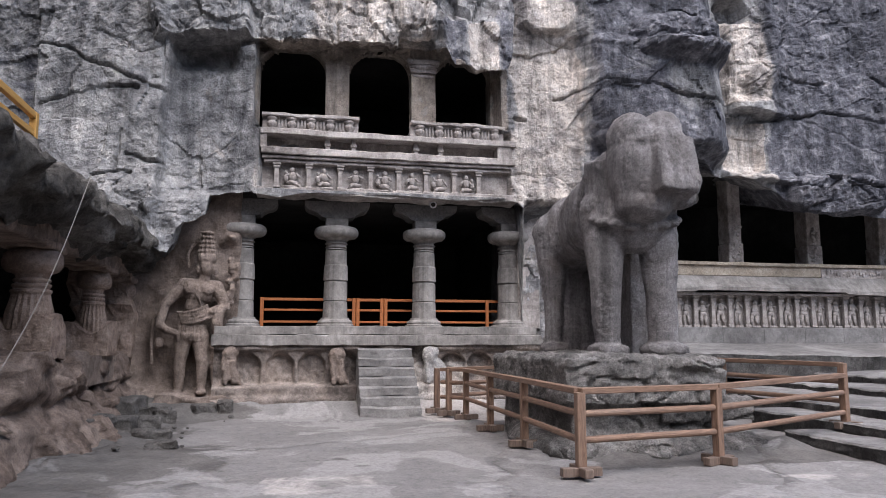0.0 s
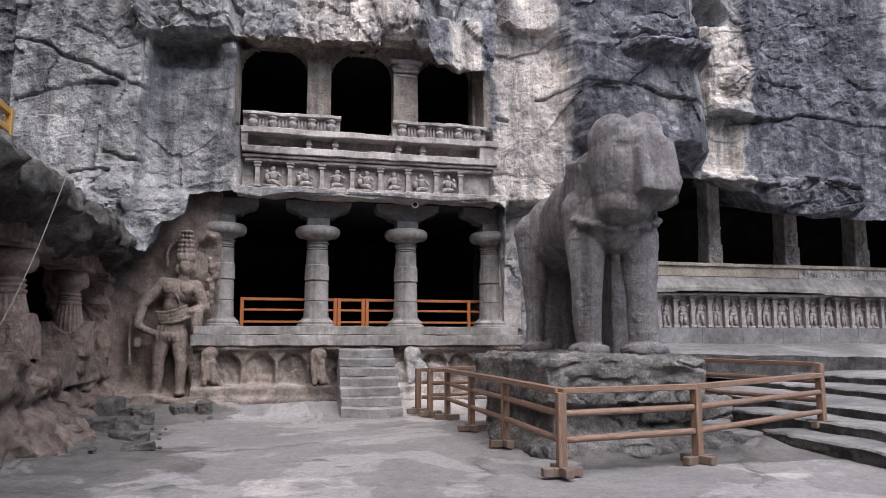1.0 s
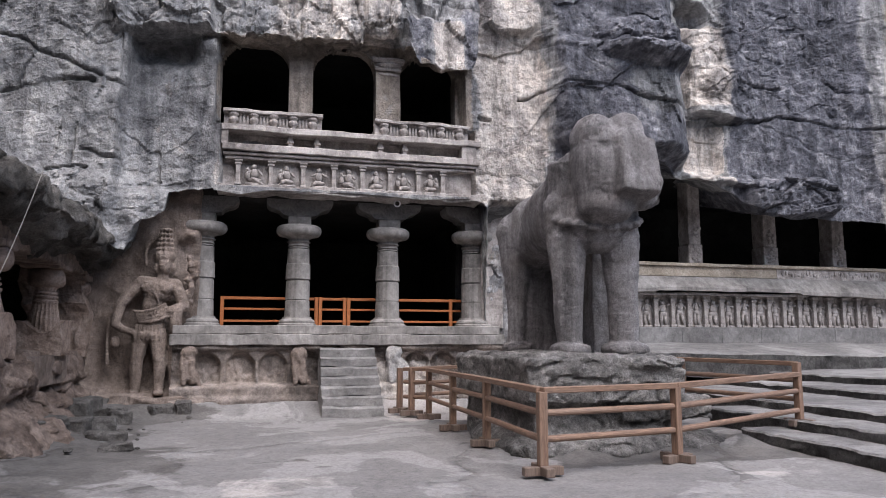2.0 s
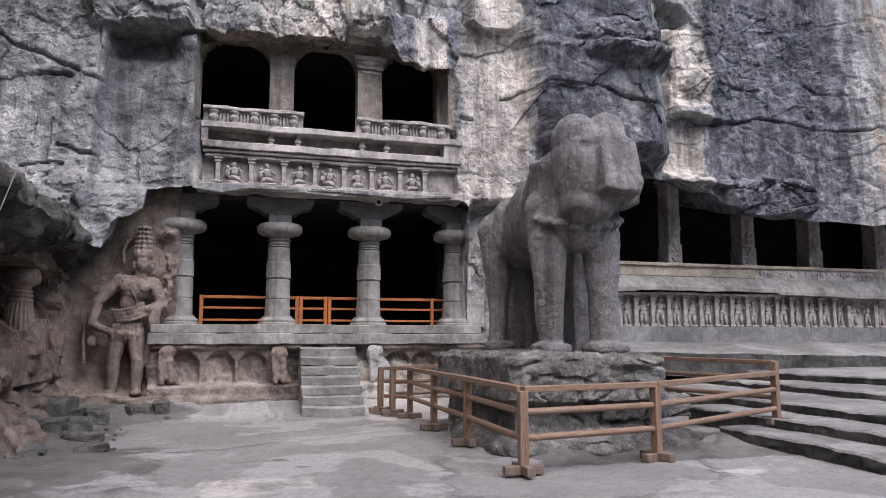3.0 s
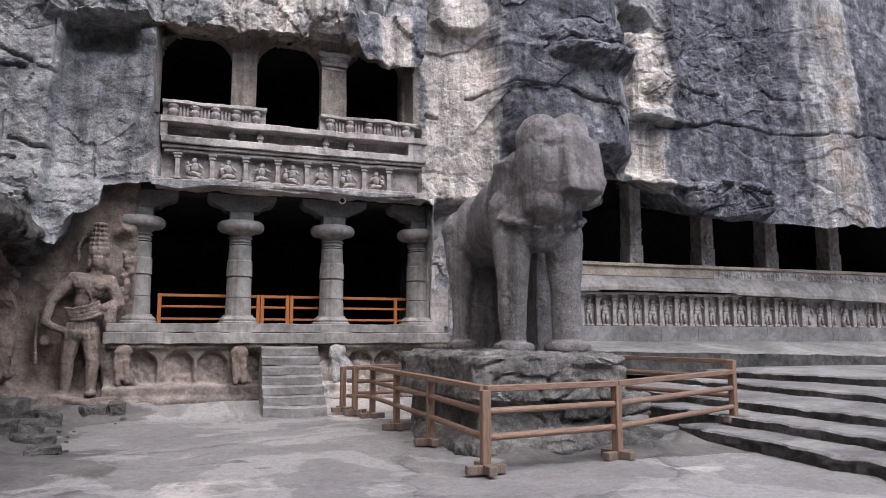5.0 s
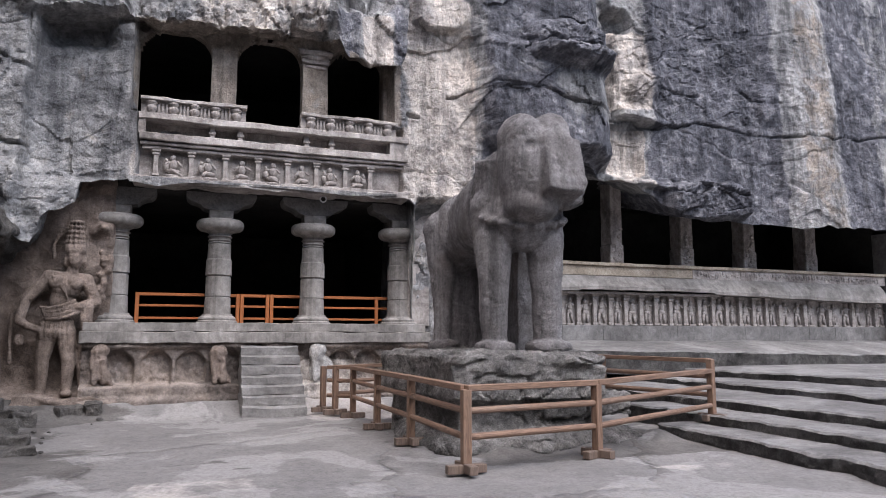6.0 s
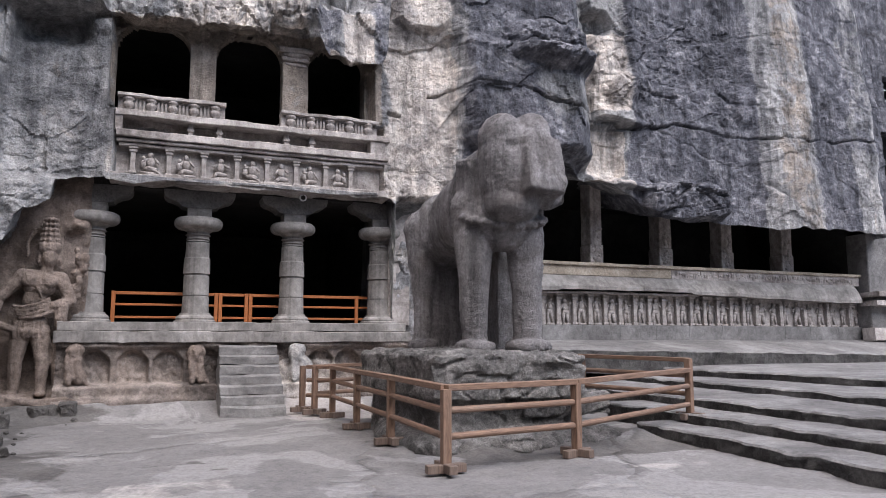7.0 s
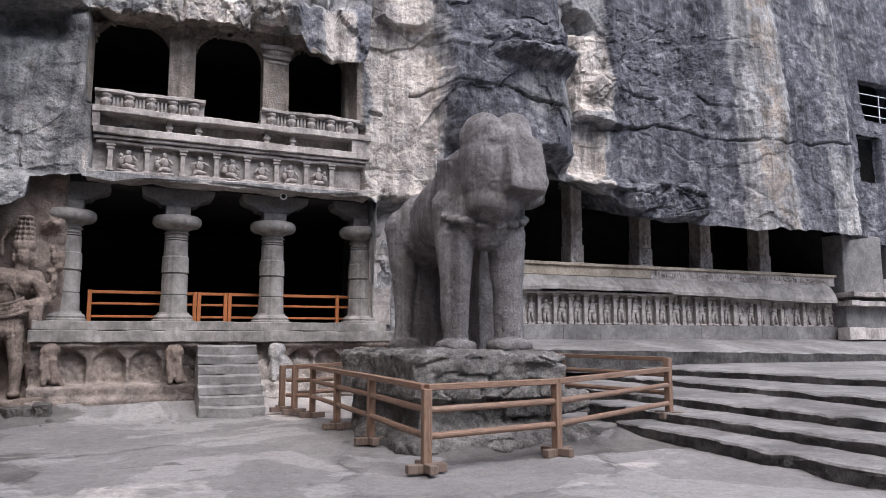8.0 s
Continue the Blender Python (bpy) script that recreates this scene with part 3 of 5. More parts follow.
    # long cracks, each with a lip above it
    for n, line in enumerate(CRACKS):
        on = (x > line[0][0]) & (x < line[-1][0])
        d = z - along(line, x) - 0.07 * fbm(x * 1.7 + n, x * 0, x * 0 + n, 4)
        w = w + on * (0.02 * np.exp(-((d - 0.12) / 0.08) ** 2) - (0.085 + 0.08 * vnoise(x * 1.3, x * 0, x * 0 + n)) * np.exp(-(d / 0.032) ** 2))
    for n, line in enumerate(UPRIGHT):
        on = (z > line[0][1]) & (z < line[-1][1])
        d = x - np.interp(z, [q for p, q in line], [p for p, q in line]) - 0.05 * fbm(z * 1.7 + n, x * 0, x * 0 + n, 4)
        w = w - on * 0.08 * np.exp(-(d / 0.026) ** 2)
    white = plateau(x, z, 0.85, 1.6, 8.95, 9.95, 0.12)
    pale = 0.62 * plateau(xw, zw, 2.0, 4.0, 5.0, 8.6, 0.3) + 0.6 * plateau(xw, zw, 1.9, 3.9, 8.6, 30, 0.3) + 0.5 * plateau(xw, zw, -3.0, 0.2, 8.3, 30, 0.3) + 0.25 * plateau(xw, zw, -6.3, -3.0, 8.4, 30, 0.3)
    pale = pale + 0.85 * white + 0.36 * plateau(x, z, -4.3, 2.1, 5.0, 6.8, 0.15)
    pale = pale + 0.62 * plateau(xw, zw, 8.7, 10.0, 8.3, 10.9, 0.2) + 0.6 * plateau(x + 0.6 * wob, zw, 8.5, 9.7, 6.2, 7.8, 0.12) + 0.8 * plateau(x + 0.3 * wob + 0.5 * jit, z, 9.68, 9.88, 6.4, 7.8, 0.08) + 0.6 * plateau(x + 0.3 * wob, z, 13.2, 13.45, 7.9, 10.3, 0.14) + 0.5 * plateau(xw, zw, 8.5, 10.3, 6.0, 6.3, 0.1) + 0.35 * plateau(xw, zw, 10.9, 12.6, 5.6, 6.1, 0.15)
    pale = pale + 0.35 * plateau(x, zw, 15.2, 15.7, 4, 9, 0.3) + 0.3 * plateau(x, zw, 19.3, 20.1, 4, 7.6, 0.3)
    blue = 0.62 * plateau(xw, zw, 9.95, 15.1, 4.6, 30, 0.2) + 0.1 * plateau(xw, zw, 10.0, 15.0, 4.6, 7.8, 0.4) + 0.56 * plateau(xw, zw, 4.0, 8.2, 6.0, 30, 0.16) + 0.26 * plateau(xw, zw, -8.8, -6.2, 5.2, 8, 0.5) + 0.36 * plateau(xw, zw, -13, -8.8, 5.2, 10, 0.2)
    blue = blue + 0.75 * plateau(xw, z, 17.2, 19.0, 4.6, 30, 0.3) + 0.45 * plateau(x, z, 19.0, 20.5, 7.8, 30, 0.4) + 0.6 * plateau(x, z, 20.5, 30, 3, 30, 0.1) + 0.5 * nose_block(xw, zw) * (1 - white)
    blue = blue - 0.35 * plateau(xw, zw, 6.2, 8.3, 7.6, 8.6, 0.3)
    tan = 0.42 * plateau(xw, zw, 15.6, 17.2, 4, 30, 0.35) + 0.25 * plateau(x, zw, 19.2, 21.2, 4, 7, 0.4) + 0.3 * plateau(xw, zw, 2.4, 6.4, 0, 5, 0.2) + 0.26 * plateau(xw, zw, -6.2, -4.2, 5, 8, 0.4) + 0.6 * plateau(x, z, -4.2, 2.0, 6.8, 9.0, 0.1) + 0.4 * plateau(xw, zw, 8.5, 8.9, 8.6, 10.2, 0.2)
    return w, np.stack([pale, blue, tan], -1)


def rock_depth(x, z):
    """How thick the rock is round an opening, and how far back the undersides go."""
    return 0.42 if hole_distance(np.array([x]), np.array([z]))[0] < 0.12 else 2.9


cols = np.concatenate([np.arange(-13, -10, 0.12), np.arange(-10, 10, 0.04), np.arange(10, 21.6, 0.055), np.arange(21.6, 29.01, 0.12)])
zl = np.interp(cols, *zip(*LOW)) + 0.10 * fbm(cols * 1.3, cols * 0, cols * 0 + 5, 4) * ((cols < -4.2) | (cols > 6.6))
levels = np.concatenate([np.arange(0.0, 4.0, 0.06), np.arange(4.0, 12.0, 0.042), np.arange(12.0, 18.5, 0.2)])
CX, CZ = np.meshgrid(cols, levels)
edge_row = np.abs(CZ - zl).argmin(0)
CZ[edge_row, np.arange(len(cols))] = zl
below = np.arange(len(levels))[:, None] < edge_row
solid = ~(below[:-1, :-1] | below[:-1, 1:] | below[1:, :-1] | below[1:, 1:])
used = np.zeros(CX.shape, bool)
open_ = np.zeros(CX.shape, bool)
for sl in ((slice(0, -1), slice(0, -1)), (slice(0, -1), slice(1, None)), (slice(1, None), slice(0, -1)), (slice(1, None), slice(1, None))):
    used[sl] |= solid
    open_[sl] |= ~solid
fine_x = np.arange(-13, 29, 0.01)
fine_z = np.interp(fine_x, cols, zl)
for i, j in zip(*np.nonzero(used & open_)):
    a, b = np.searchsorted(fine_x, (CX[i, j] - 0.3, CX[i, j] + 0.3))
    dd = (fine_x[a:b] - CX[i, j]) ** 2 + (fine_z[a:b] - CZ[i, j]) ** 2
    if len(dd) and dd.min() < 0.02:
        k = a + dd.argmin()
        CX[i, j], CZ[i, j] = fine_x[k], fine_z[k]
for _ in range(3):
    d = hole_distance(CX, CZ)
    e = 0.01
    nx = (hole_distance(CX + e, CZ) - d) / e
    nz = (hole_distance(CX, CZ + e) - d) / e
    snap = np.abs(d) < 0.045
    CX, CZ = np.where(snap, CX - nx * d, CX), np.where(snap, CZ - nz * d, CZ)
out, zone = cliff_out(CX, CZ)
mid = hole_distance((CX[:-1, :-1] + CX[1:, 1:]) / 2, (CZ[:-1, :-1] + CZ[1:, 1:]) / 2)
cliff = new("wall_north", grid_mesh("wall_north", CX, -out, CZ - cliff_droop(CX, CZ), CLIFF, keep=(mid > -0.005) & solid, smooth_faces=False, zone=zone, rim=rock_depth))
cliff.matrix_world = F
tagged(cliff, "weathered grey basalt cliff with carved openings", "cliff", kind="structure")


def slab(name, dims, material, label, bevel=0.0):
    return solo(name, box(*dims, bevel=bevel), material, F, label, name.split("_")[0], kind="structure")


def room(tag, x0, x1, y0, y1, z0, z1, material=NEAR_BLACK, floor_mat=None):
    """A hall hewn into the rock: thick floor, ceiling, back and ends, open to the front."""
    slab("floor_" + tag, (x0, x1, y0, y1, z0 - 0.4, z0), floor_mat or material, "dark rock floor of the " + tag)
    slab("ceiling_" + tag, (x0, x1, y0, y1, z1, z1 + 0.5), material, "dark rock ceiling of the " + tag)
    slab("wall_back_" + tag, (x0, x1, y1, y1 + 0.5, z0 - 0.4, z1 + 0.5), material, "shade-dark rock back wall of the " + tag)
    slab("wall_west_" + tag, (x0 - 0.5, x0, y0, y1 + 0.5, z0 - 0.4, z1 + 0.5), material, "shade-dark rock end wall of the " + tag)
    slab("wall_east_" + tag, (x1, x1 + 0.5, y0, y1 + 0.5, z0 - 0.4, z1 + 0.5), material, "shade-dark rock end wall of the " + tag)


# hall surfaces are coloured near black to carry the shade behind the openings
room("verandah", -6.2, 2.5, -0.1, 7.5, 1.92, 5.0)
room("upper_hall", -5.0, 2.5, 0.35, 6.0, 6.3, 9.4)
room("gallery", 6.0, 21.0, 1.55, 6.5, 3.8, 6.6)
# the west cave lies along the side of the court
slab("floor_west_cave", (-12.5, -6.75, -10.7, -0.3, 0.8, 1.33), BROWN, "brown rock floor of the side cave")
# back and end walls in near black paint in the cave's shade between the columns
slab("wall_back_west_cave", (-12.9, -12.5, -10.7, 0.2, 0.8, 4.2), NEAR_BLACK, "shade-dark rock back wall of the side cave")
slab("wall_end_west_cave", (-12.5, -7.3, -0.15, 0.3, 0.8, 4.2), NEAR_BLACK, "shade-dark rock end wall of the side cave")
# unseen walls added to cut low sky light: west cliff, temple flank behind camera
slab("wall_west", (-15.0, -12.95, -34.0, 0.3, -0.5, 17.0), BROW, "unseen high grey rock wall added beside the court")
solo("wall_south", box(-34, 34, -15, -13, -0.5, 15.0), BROWN, Matrix.Identity(4), "unseen plain brown wall standing for the temple flank", "wall", kind="structure")


def loft(name, sections, material, label, amp=0.1, scale=1.3, seed=0.0, category="rock", kind="structure", m=None):
    """A rough body through a run of sections (lists of (x, y, z), all of one length), closed at its ends."""
    X = np.array(sections, float)
    P = X.reshape(-1, 3)
    k = fbm(P[:, 0] * scale + seed, P[:, 1] * scale, P[:, 2] * scale, 5)
    k2 = fbm(P[:, 0] * scale + seed + 31, P[:, 1] * scale + 7, P[:, 2] * scale, 5)
    k3 = fbm(P[:, 0] * scale + seed + 13, P[:, 1] * scale + 17, P[:, 2] * scale, 5)
    P = P + amp * np.stack([k, 0.7 * k2, k3], -1)
    n, c = X.shape[:2]
    quads = [(i * c + j, i * c + (j + 1) % c, (i + 1) * c + (j + 1) % c, (i + 1) * c + j) for i in range(n - 1) for j in range(c)]
    me = bpy.data.meshes.new(name)
    me.from_pydata(P.tolist(), [], quads + [tuple(range(c))[::-1], tuple(range((n - 1) * c, n * c))])
    bm = bmesh.new()
    bm.from_mesh(me)
    bpy.data.meshes.remove(me)
    return solo(name, bm, material, m or F, label, category, kind=kind, smooth=True)


def outline(points, step=0.12):
    """Points along a closed polygon at even steps."""
    res = []
    for a, b in zip(points, points[1:] + points[:1]):
        a, b = np.array(a, float), np.array(b, float)
        n = max(1, int(np.linalg.norm(b - a) / step))
        res += [tuple(a + (b - a) * i / n) for i in range(n)]
    return res


# the overhanging brow above the side cave
brow = outline([(-12.6, 3.3), (-7.5, 3.3), (-7.2, 3.22), (-6.75, 3.18), (-6.6, 3.25), (-6.25, 3.38), (-6.0, 3.55), (-6.05, 3.72), (-6.5, 3.95), (-7.4, 4.35), (-12.6, 5.0)], 0.075)
loft("rock_brow", [[(x, y, z + (0.05 * math.sin(y * 1.7))) for x, z in brow] for y in np.arange(-10.9, -0.55, 0.055)], BROW, "rough grey rock brow over the side cave", 0.17, 3.0, 2.0, "overhang")
# the bank under the side cave
bank = outline([(-7.4, 1.36), (-6.85, 1.38), (-6.7, 1.2), (-6.62, 0.85), (-6.75, 0.7), (-6.45, 0.5), (-6.2, 0.0), (-6.1, -0.3), (-7.4, -0.3)], 0.05)
loft("rock_bank", [[(x + 0.18 * math.sin(y * 0.9 + z) + 0.14 * round(1.6 * noise.noise((y * 1.1, z * 2.2, 4.0))), y, z) for x, z in bank] for y in np.arange(-10.8, -0.75, 0.05)], BANK, "eroded brown rock bank below the side cave", 0.12, 1.9, 9.0, "rock bank")
# niche wall behind the guardian figure
nx, nz = np.meshgrid(np.arange(-7.2, -4.35, 0.07), np.arange(-0.1, 5.2, 0.07))
dep = -0.34 + 0.7 * smooth(-4.42, -4.37, nx) + 0.055 * fbm(nx * 2.4, nz * 2.4, nx * 0, 5, 0.65) - 0.35 * smooth(0.75, 0.35, nz) - 0.22 * plateau(nx, nz, -4.9, -4.5, 3.85, 4.05, 0.1) * (1 + fbm(nx * 6, nz * 6, nx * 0, 3)) - 0.25 * smooth(-6.3, -6.9, nx)
niche = new("wall_niche", grid_mesh("wall_niche", nx, dep, nz, BROWN))
niche.matrix_world = F
tagged(niche, "brown rock wall behind a guardian figure", "wall", kind="structure")

# ---------------------------------------------------------------- plinth and stair of the verandah
px_, pz_ = np.meshgrid(np.arange(-4.9, 2.9, 0.025), np.arange(-0.1, 1.56, 0.025))
arch = np.zeros(px_.shape)
for c in (-4.2, -3.45, -2.75, -1.93, 0.55, 1.2, 1.85, 2.45):
    dx = np.abs(px_ - c)
    top = 1.34 - 2.4 * dx ** 2
    arch = np.maximum(arch, (1 - smooth(0.29, 0.32, dx)) * (1 - smooth(top - 0.03, top + 0.03, pz_)) * smooth(0.62, 0.68, pz_))
pd = -0.90 + 0.20 * arch - 0.22 * smooth(0.66, 0.58, pz_) - 0.12 * smooth(0.42, 0.3, pz_) + 0.045 * fbm(px_ * 2.2, pz_ * 2.2, px_ * 0 + 6, 5, 0.6) - 0.1 * plateau(px_, pz_, -9, 9, 1.38, 1.6, 0.05) + 0.03 * arch * fbm(px_ * 9, pz_ * 9, px_ * 0, 3)
lime = 0.85 * plateau(px_, pz_, -0.45, 0.95, -1, 1.12, 0.15) + 0.15 * plateau(px_, pz_, -4.9, -1.6, 0.0, 0.72, 0.1)
pd -= 0.07 * lime * smooth(-0.2, 0.4, fbm(px_ * 1.8, pz_ * 1.8, px_ * 0 + 2, 4))
plinth = new("wall_plinth", grid_mesh("wall_plinth", px_, pd, pz_, PLINTH, zone=np.stack([lime, 0 * lime, 0 * lime], -1)))
plinth.matrix_world = F
tagged(plinth, "worn carved stone plinth with shallow arched panels", "plinth", kind="structure")

stair = thing("stone_stair", F @ pose(-1.10, -0.98, 0, 0, 0, 1), "worn grey stone stair up to the verandah", "stair")
for i in range(7):
    wide = 0.66 - 0.006 * i
    bm = bmesh.new()
    add_box(bm, -wide, wide, -1.16 + 0.165 * i, 0.1, 0.205 * i - (0.12 if i == 0 else 0), 0.205 * (i + 1), cuts=9)
    for v in bm.verts:                                                 # hollowed, rounded tread edges
        nose = max(0, 1 - (v.co.y + 1.16 - 0.165 * i) / 0.16) * (v.co.z > 0.205 * i + 0.15)
        v.co.z -= 0.035 * nose ** 2 + 0.012 * (1 - (v.co.x / wide) ** 2) * nose
        v.co.y += 0.022 * nose ** 2
    part("step", roughen(bm, 0.022, 2.5, i * 3.0, 0.010), STAIR, stair, smooth=False)

# ---------------------------------------------------------------- columns
def column(m, label):
    col = thing("stone_column", m, label, "column", "verandah columns")
    part("base", lathe([(0.46, 0), (0.46, 0.07), (0.42, 0.09), (0.43, 0.13), (0.40, 0.17), (0.35, 0.2), (0.34, 0.24)], 24), COLUMN, col)
    part("shaft", lathe([(0.305, 0.22), (0.29, 0.62), (0.275, 0.63), (0.275, 0.645), (0.29, 0.655), (0.285, 1.10), (0.262, 1.11), (0.262, 1.135), (0.30, 1.15), (0.292, 1.50), (0.268, 1.53), (0.262, 1.88)], 16), COLUMN, col)
    part("neck", lathe([(0.262, 1.9), (0.235, 1.93), (0.27, 1.96), (0.24, 1.99), (0.24, 2.02), (0.29, 2.05), (0.25, 2.08), (0.25, 2.12), (0.33, 2.17), (0.37, 2.2)], 28), COLUMN, col, smooth=False)
    part("cushion", lathe([(0.36, 2.18), (0.47, 2.2), (0.53, 2.26), (0.545, 2.33), (0.53, 2.40), (0.47, 2.45), (0.33, 2.465)], 32), COLUMN, col, smooth=True)
    part("block", box(-0.27, 0.27, -0.27, 0.27, 2.46, 2.70, bevel=0.015), COLUMN, col)
    bm = bmesh.new()
    half = [(0.28, 2.66), (0.40, 2.69), (0.46, 2.76), (0.56, 2.81), (0.68, 2.84), (0.76, 2.90), (0.79, 2.99), (0.79, 3.06)]
    prof = half + [(-x, z) for x, z in half[::-1]]
    for y in (-0.3, 0.3):
        bm.faces.new([bm.verts.new((x, y, z)) for x, z in prof])
    a, b = [list(f.verts) for f in bm.faces]
    for i in range(len(prof)):
        bm.faces.new((a[i], a[(i + 1) % len(prof)], b[(i + 1) % len(prof)], b[i]))
    part("bracket", bm, BRACKET, col)
    return col


first = column(F @ pose(0, 0, 1.92), "grey stone column with a cushion capital and bracket")
for x in (-4.42, -2.2, 2.22):
    copy_thing(first, F @ pose(x, 0, 1.92))
# beam coloured near black to stand for the soffit shadow above the brackets
slab("beam_verandah", (-5.0, 2.6, -0.26, 0.42, 4.96, 5.35), NEAR_BLACK, "stone beam over the verandah columns, shade-dark in colour")
slab("pilaster_west", (-5.0, -4.55, -0.25, 0.6, 1.9, 5.0), CARVED, "plain stone pilaster at the verandah end", 0.02)
slab("pilaster_east", (2.38, 2.95, -0.28, 0.6, 1.9, 5.0), CARVED, "plain stone pilaster at the verandah end", 0.02)

# ---------------------------------------------------------------- rails
def rail_part(name, parent, a, b, w, h, material, round_=False):
    a, b = Vector(a), Vector(b)
    bm = bmesh.new()
    if round_:
        bmesh.ops.create_cone(bm, cap_ends=True, segments=12, radius1=w / 2, radius2=w / 2, depth=(b - a).length)
    else:
        L = (b - a).length
        add_box(bm, -w / 2, w / 2, -h / 2, h / 2, -L / 2, L / 2, bevel=0.008)
    d = (b - a).normalized()
    side = d.cross(Vector((0, 0, 1)))
    side = side.normalized() if side.length > 0.01 else Vector((1, 0, 0))
    up = side.cross(d)
    turn = Matrix((side, up, d)).transposed().to_4x4()
    return part(name, bm, material, parent, m=Matrix.Translation((a + b) / 2) @ turn, smooth=False)


for x0, x1, posts in ((-4.0, -2.35, (-3.95,)), (-2.05, -0.15, (-1.72, -1.62, -1.02, -0.92)), (0.15, 2.05, (1.72,))):
    rail = thing("verandah_rail", F @ pose(0, 0.35, 1.92), "orange painted wooden rail between stone columns", "rail", "verandah rails")
    for z in (0.70, 0.44, 0.15):
        rail_part("bar", rail, (x0, 0, z), (x1, 0, z), 0.06, 0.07 if z > 0.6 else 0.055, ORANGE)
    for x in posts:
        rail_part("post", rail, (x, -0.02, 0), (x, -0.02, 0.74), 0.085, 0.085, ORANGE)


def fence(posts, label, tops, ends=(True, True), feet=True):
    """A post-and-rail fence through plan points (x, y, z of the foot, height)."""
    f = thing("wooden_fence", F, label, "fence", "fence panels round the elephant")
    for (x, y, z, h), turn in posts:
        bm = box(-0.055, 0.055, -0.055, 0.055, 0.03, h, bevel=0.008)
        p = part("post", bm, WOOD, f, m=pose(x, y, z, 0, 0, turn))
        if feet:
            for ang in (0, 90):
                bm = box(-0.25, 0.25, -0.055, 0.055, 0.0, 0.105, bevel=0.008)
                if ang:
                    bmesh.ops.translate(bm, verts=bm.verts[:], vec=(0, 0, 0.012))
                part("foot", bm, FOOT, p, m=pose(0, 0, 0, 0, 0, ang), label="grey-brown cross block")
    for a, b, drop in tops:
        pa, pb = Vector(a), Vector(b)
        rail_part("top_rail", f, pa, pb, 0.115, 0.075, WOOD)
        for k in drop:
            rail_part("rail", f, pa - Vector((0, 0, k)), pb - Vector((0, 0, k)), 0.085, 0.085, WOOD, True)
    return f


fence([((0.24, -9.4, 0, 0.985), 0), ((0.33, -6.95, 0, 0.985), 0), ((0.34, -4.95, 0, 0.985), 0), ((0.36, -3.0, 0, 0.985), 0)],
      "weathered brown wooden post-and-rail fence beside the elephant pedestal",
      [((0.24, -9.36, 1.0), (0.33, -6.95, 1.0), (0.27, 0.58)), ((0.33, -6.95, 1.0), (0.34, -4.95, 1.0), (0.27, 0.58)), ((0.34, -4.95, 1.0), (0.36, -2.9, 1.0), (0.27, 0.58))])
fence([((2.33, -8.98, 0, 0.985), 20), ((5.54, -7.5, 0.215, 1.03), 20)],
      "weathered brown wooden fence before the elephant pedestal",
      [((0.24, -9.4, 1.0), (2.33, -8.98, 1.0), (0.27, 0.58)), ((2.33, -8.98, 1.0), (5.54, -7.5, 1.05), (0.27, 0.58))])
fence([((5.0, -5.0, 0.2, 1.02), 0)],
      "weathered brown wooden fence behind the elephant pedestal",
      [((5.58, -7.45, 1.22), (4.9, -4.6, 1.24), (0.27, 0.58))])
fence([((0.1, -2.5, 0.03, 0.98), 10), ((-0.08, -2.1, 0.05, 0.96), 10)],
      "weathered brown wooden fence end beside the stair",
      [((0.4, -2.85, 1.0), (-0.02, -2.3, 0.99), (0.27, 0.58)), ((0.1, -2.4, 1.0), (2.6, -2.2, 1.06), (0.3, 0.55))])

# ---------------------------------------------------------------- pedestal and elephant
upper = bmesh.new()
add_box(upper, 0.66, 3.20, -7.90, -3.95, 0.70, 1.33)
add_box(upper, 0.85, 3.0, -7.6, -4.2, 1.3, 1.385)
add_box(upper, 0.85, 3.25, -7.65, -4.1, -0.2, 0.72)
add_box(upper, 2.2, 3.75, -7.75, -5.0, 0.40, 0.74)
for cx, cy, hx, hy, hz in ((1.9, -6.3, 1.55, 2.15, 0.42), (2.6, -7.3, 1.6, 1.0, 0.30), (1.2, -7.6, 0.75, 0.7, 0.25)):   # worn apron round its foot
    add_ball(upper, (cx, cy, 0.0), (hx, hy, hz), seg=24)
add_ball(upper, (2.7, -7.6, 1.26), (0.6, 0.45, 0.14), seg=16)
upper = carve(upper, 0.034, 0.06, 1.3, 2, 6.0)
for v in upper.verts:
    crack = noise.noise((v.co.x * 1.5, v.co.y * 1.5, v.co.z * 3.0))
    v.co += noise.noise_vector(v.co * 7) * 0.03 + noise.noise_vector(v.co * 17) * 0.014
    v.co.y += 0.05 * max(0.0, noise.noise((v.co.x * 2.2, 3.0, v.co.z * 4.0)) - 0.1) * (v.co.y < -7.2) * (v.co.z < 1.2)
    v.co.y += 0.07 * math.exp(-(crack / 0.06) ** 2) * (1 if v.co.y < -7.3 else 0) * (1 if v.co.z < 1.3 else 0)
solo("rock_pedestal", upper, PEDESTAL, F, "rough dark rock pedestal under the stone elephant", "pedestal", smooth=False)

E_ = F @ pose(2.02, -7.08, 1.40, 0, 0, -8)


def add_super(bm, c, r, m=None, p=3.0, seg=28):
    """A boxy ellipsoid; p above 2 squares it off."""
    g = bmesh.new()
    bmesh.ops.create_uvsphere(g, u_segments=seg, v_segments=seg * 2 // 3, radius=1)
    for v in g.verts:
        v.co /= sum(abs(k) ** p for k in v.co) ** (1 / p)
    merge(bm, g, Matrix.Translation(c) @ (m or Matrix.Identity(4)) @ Matrix.Diagonal((*r, 1)))


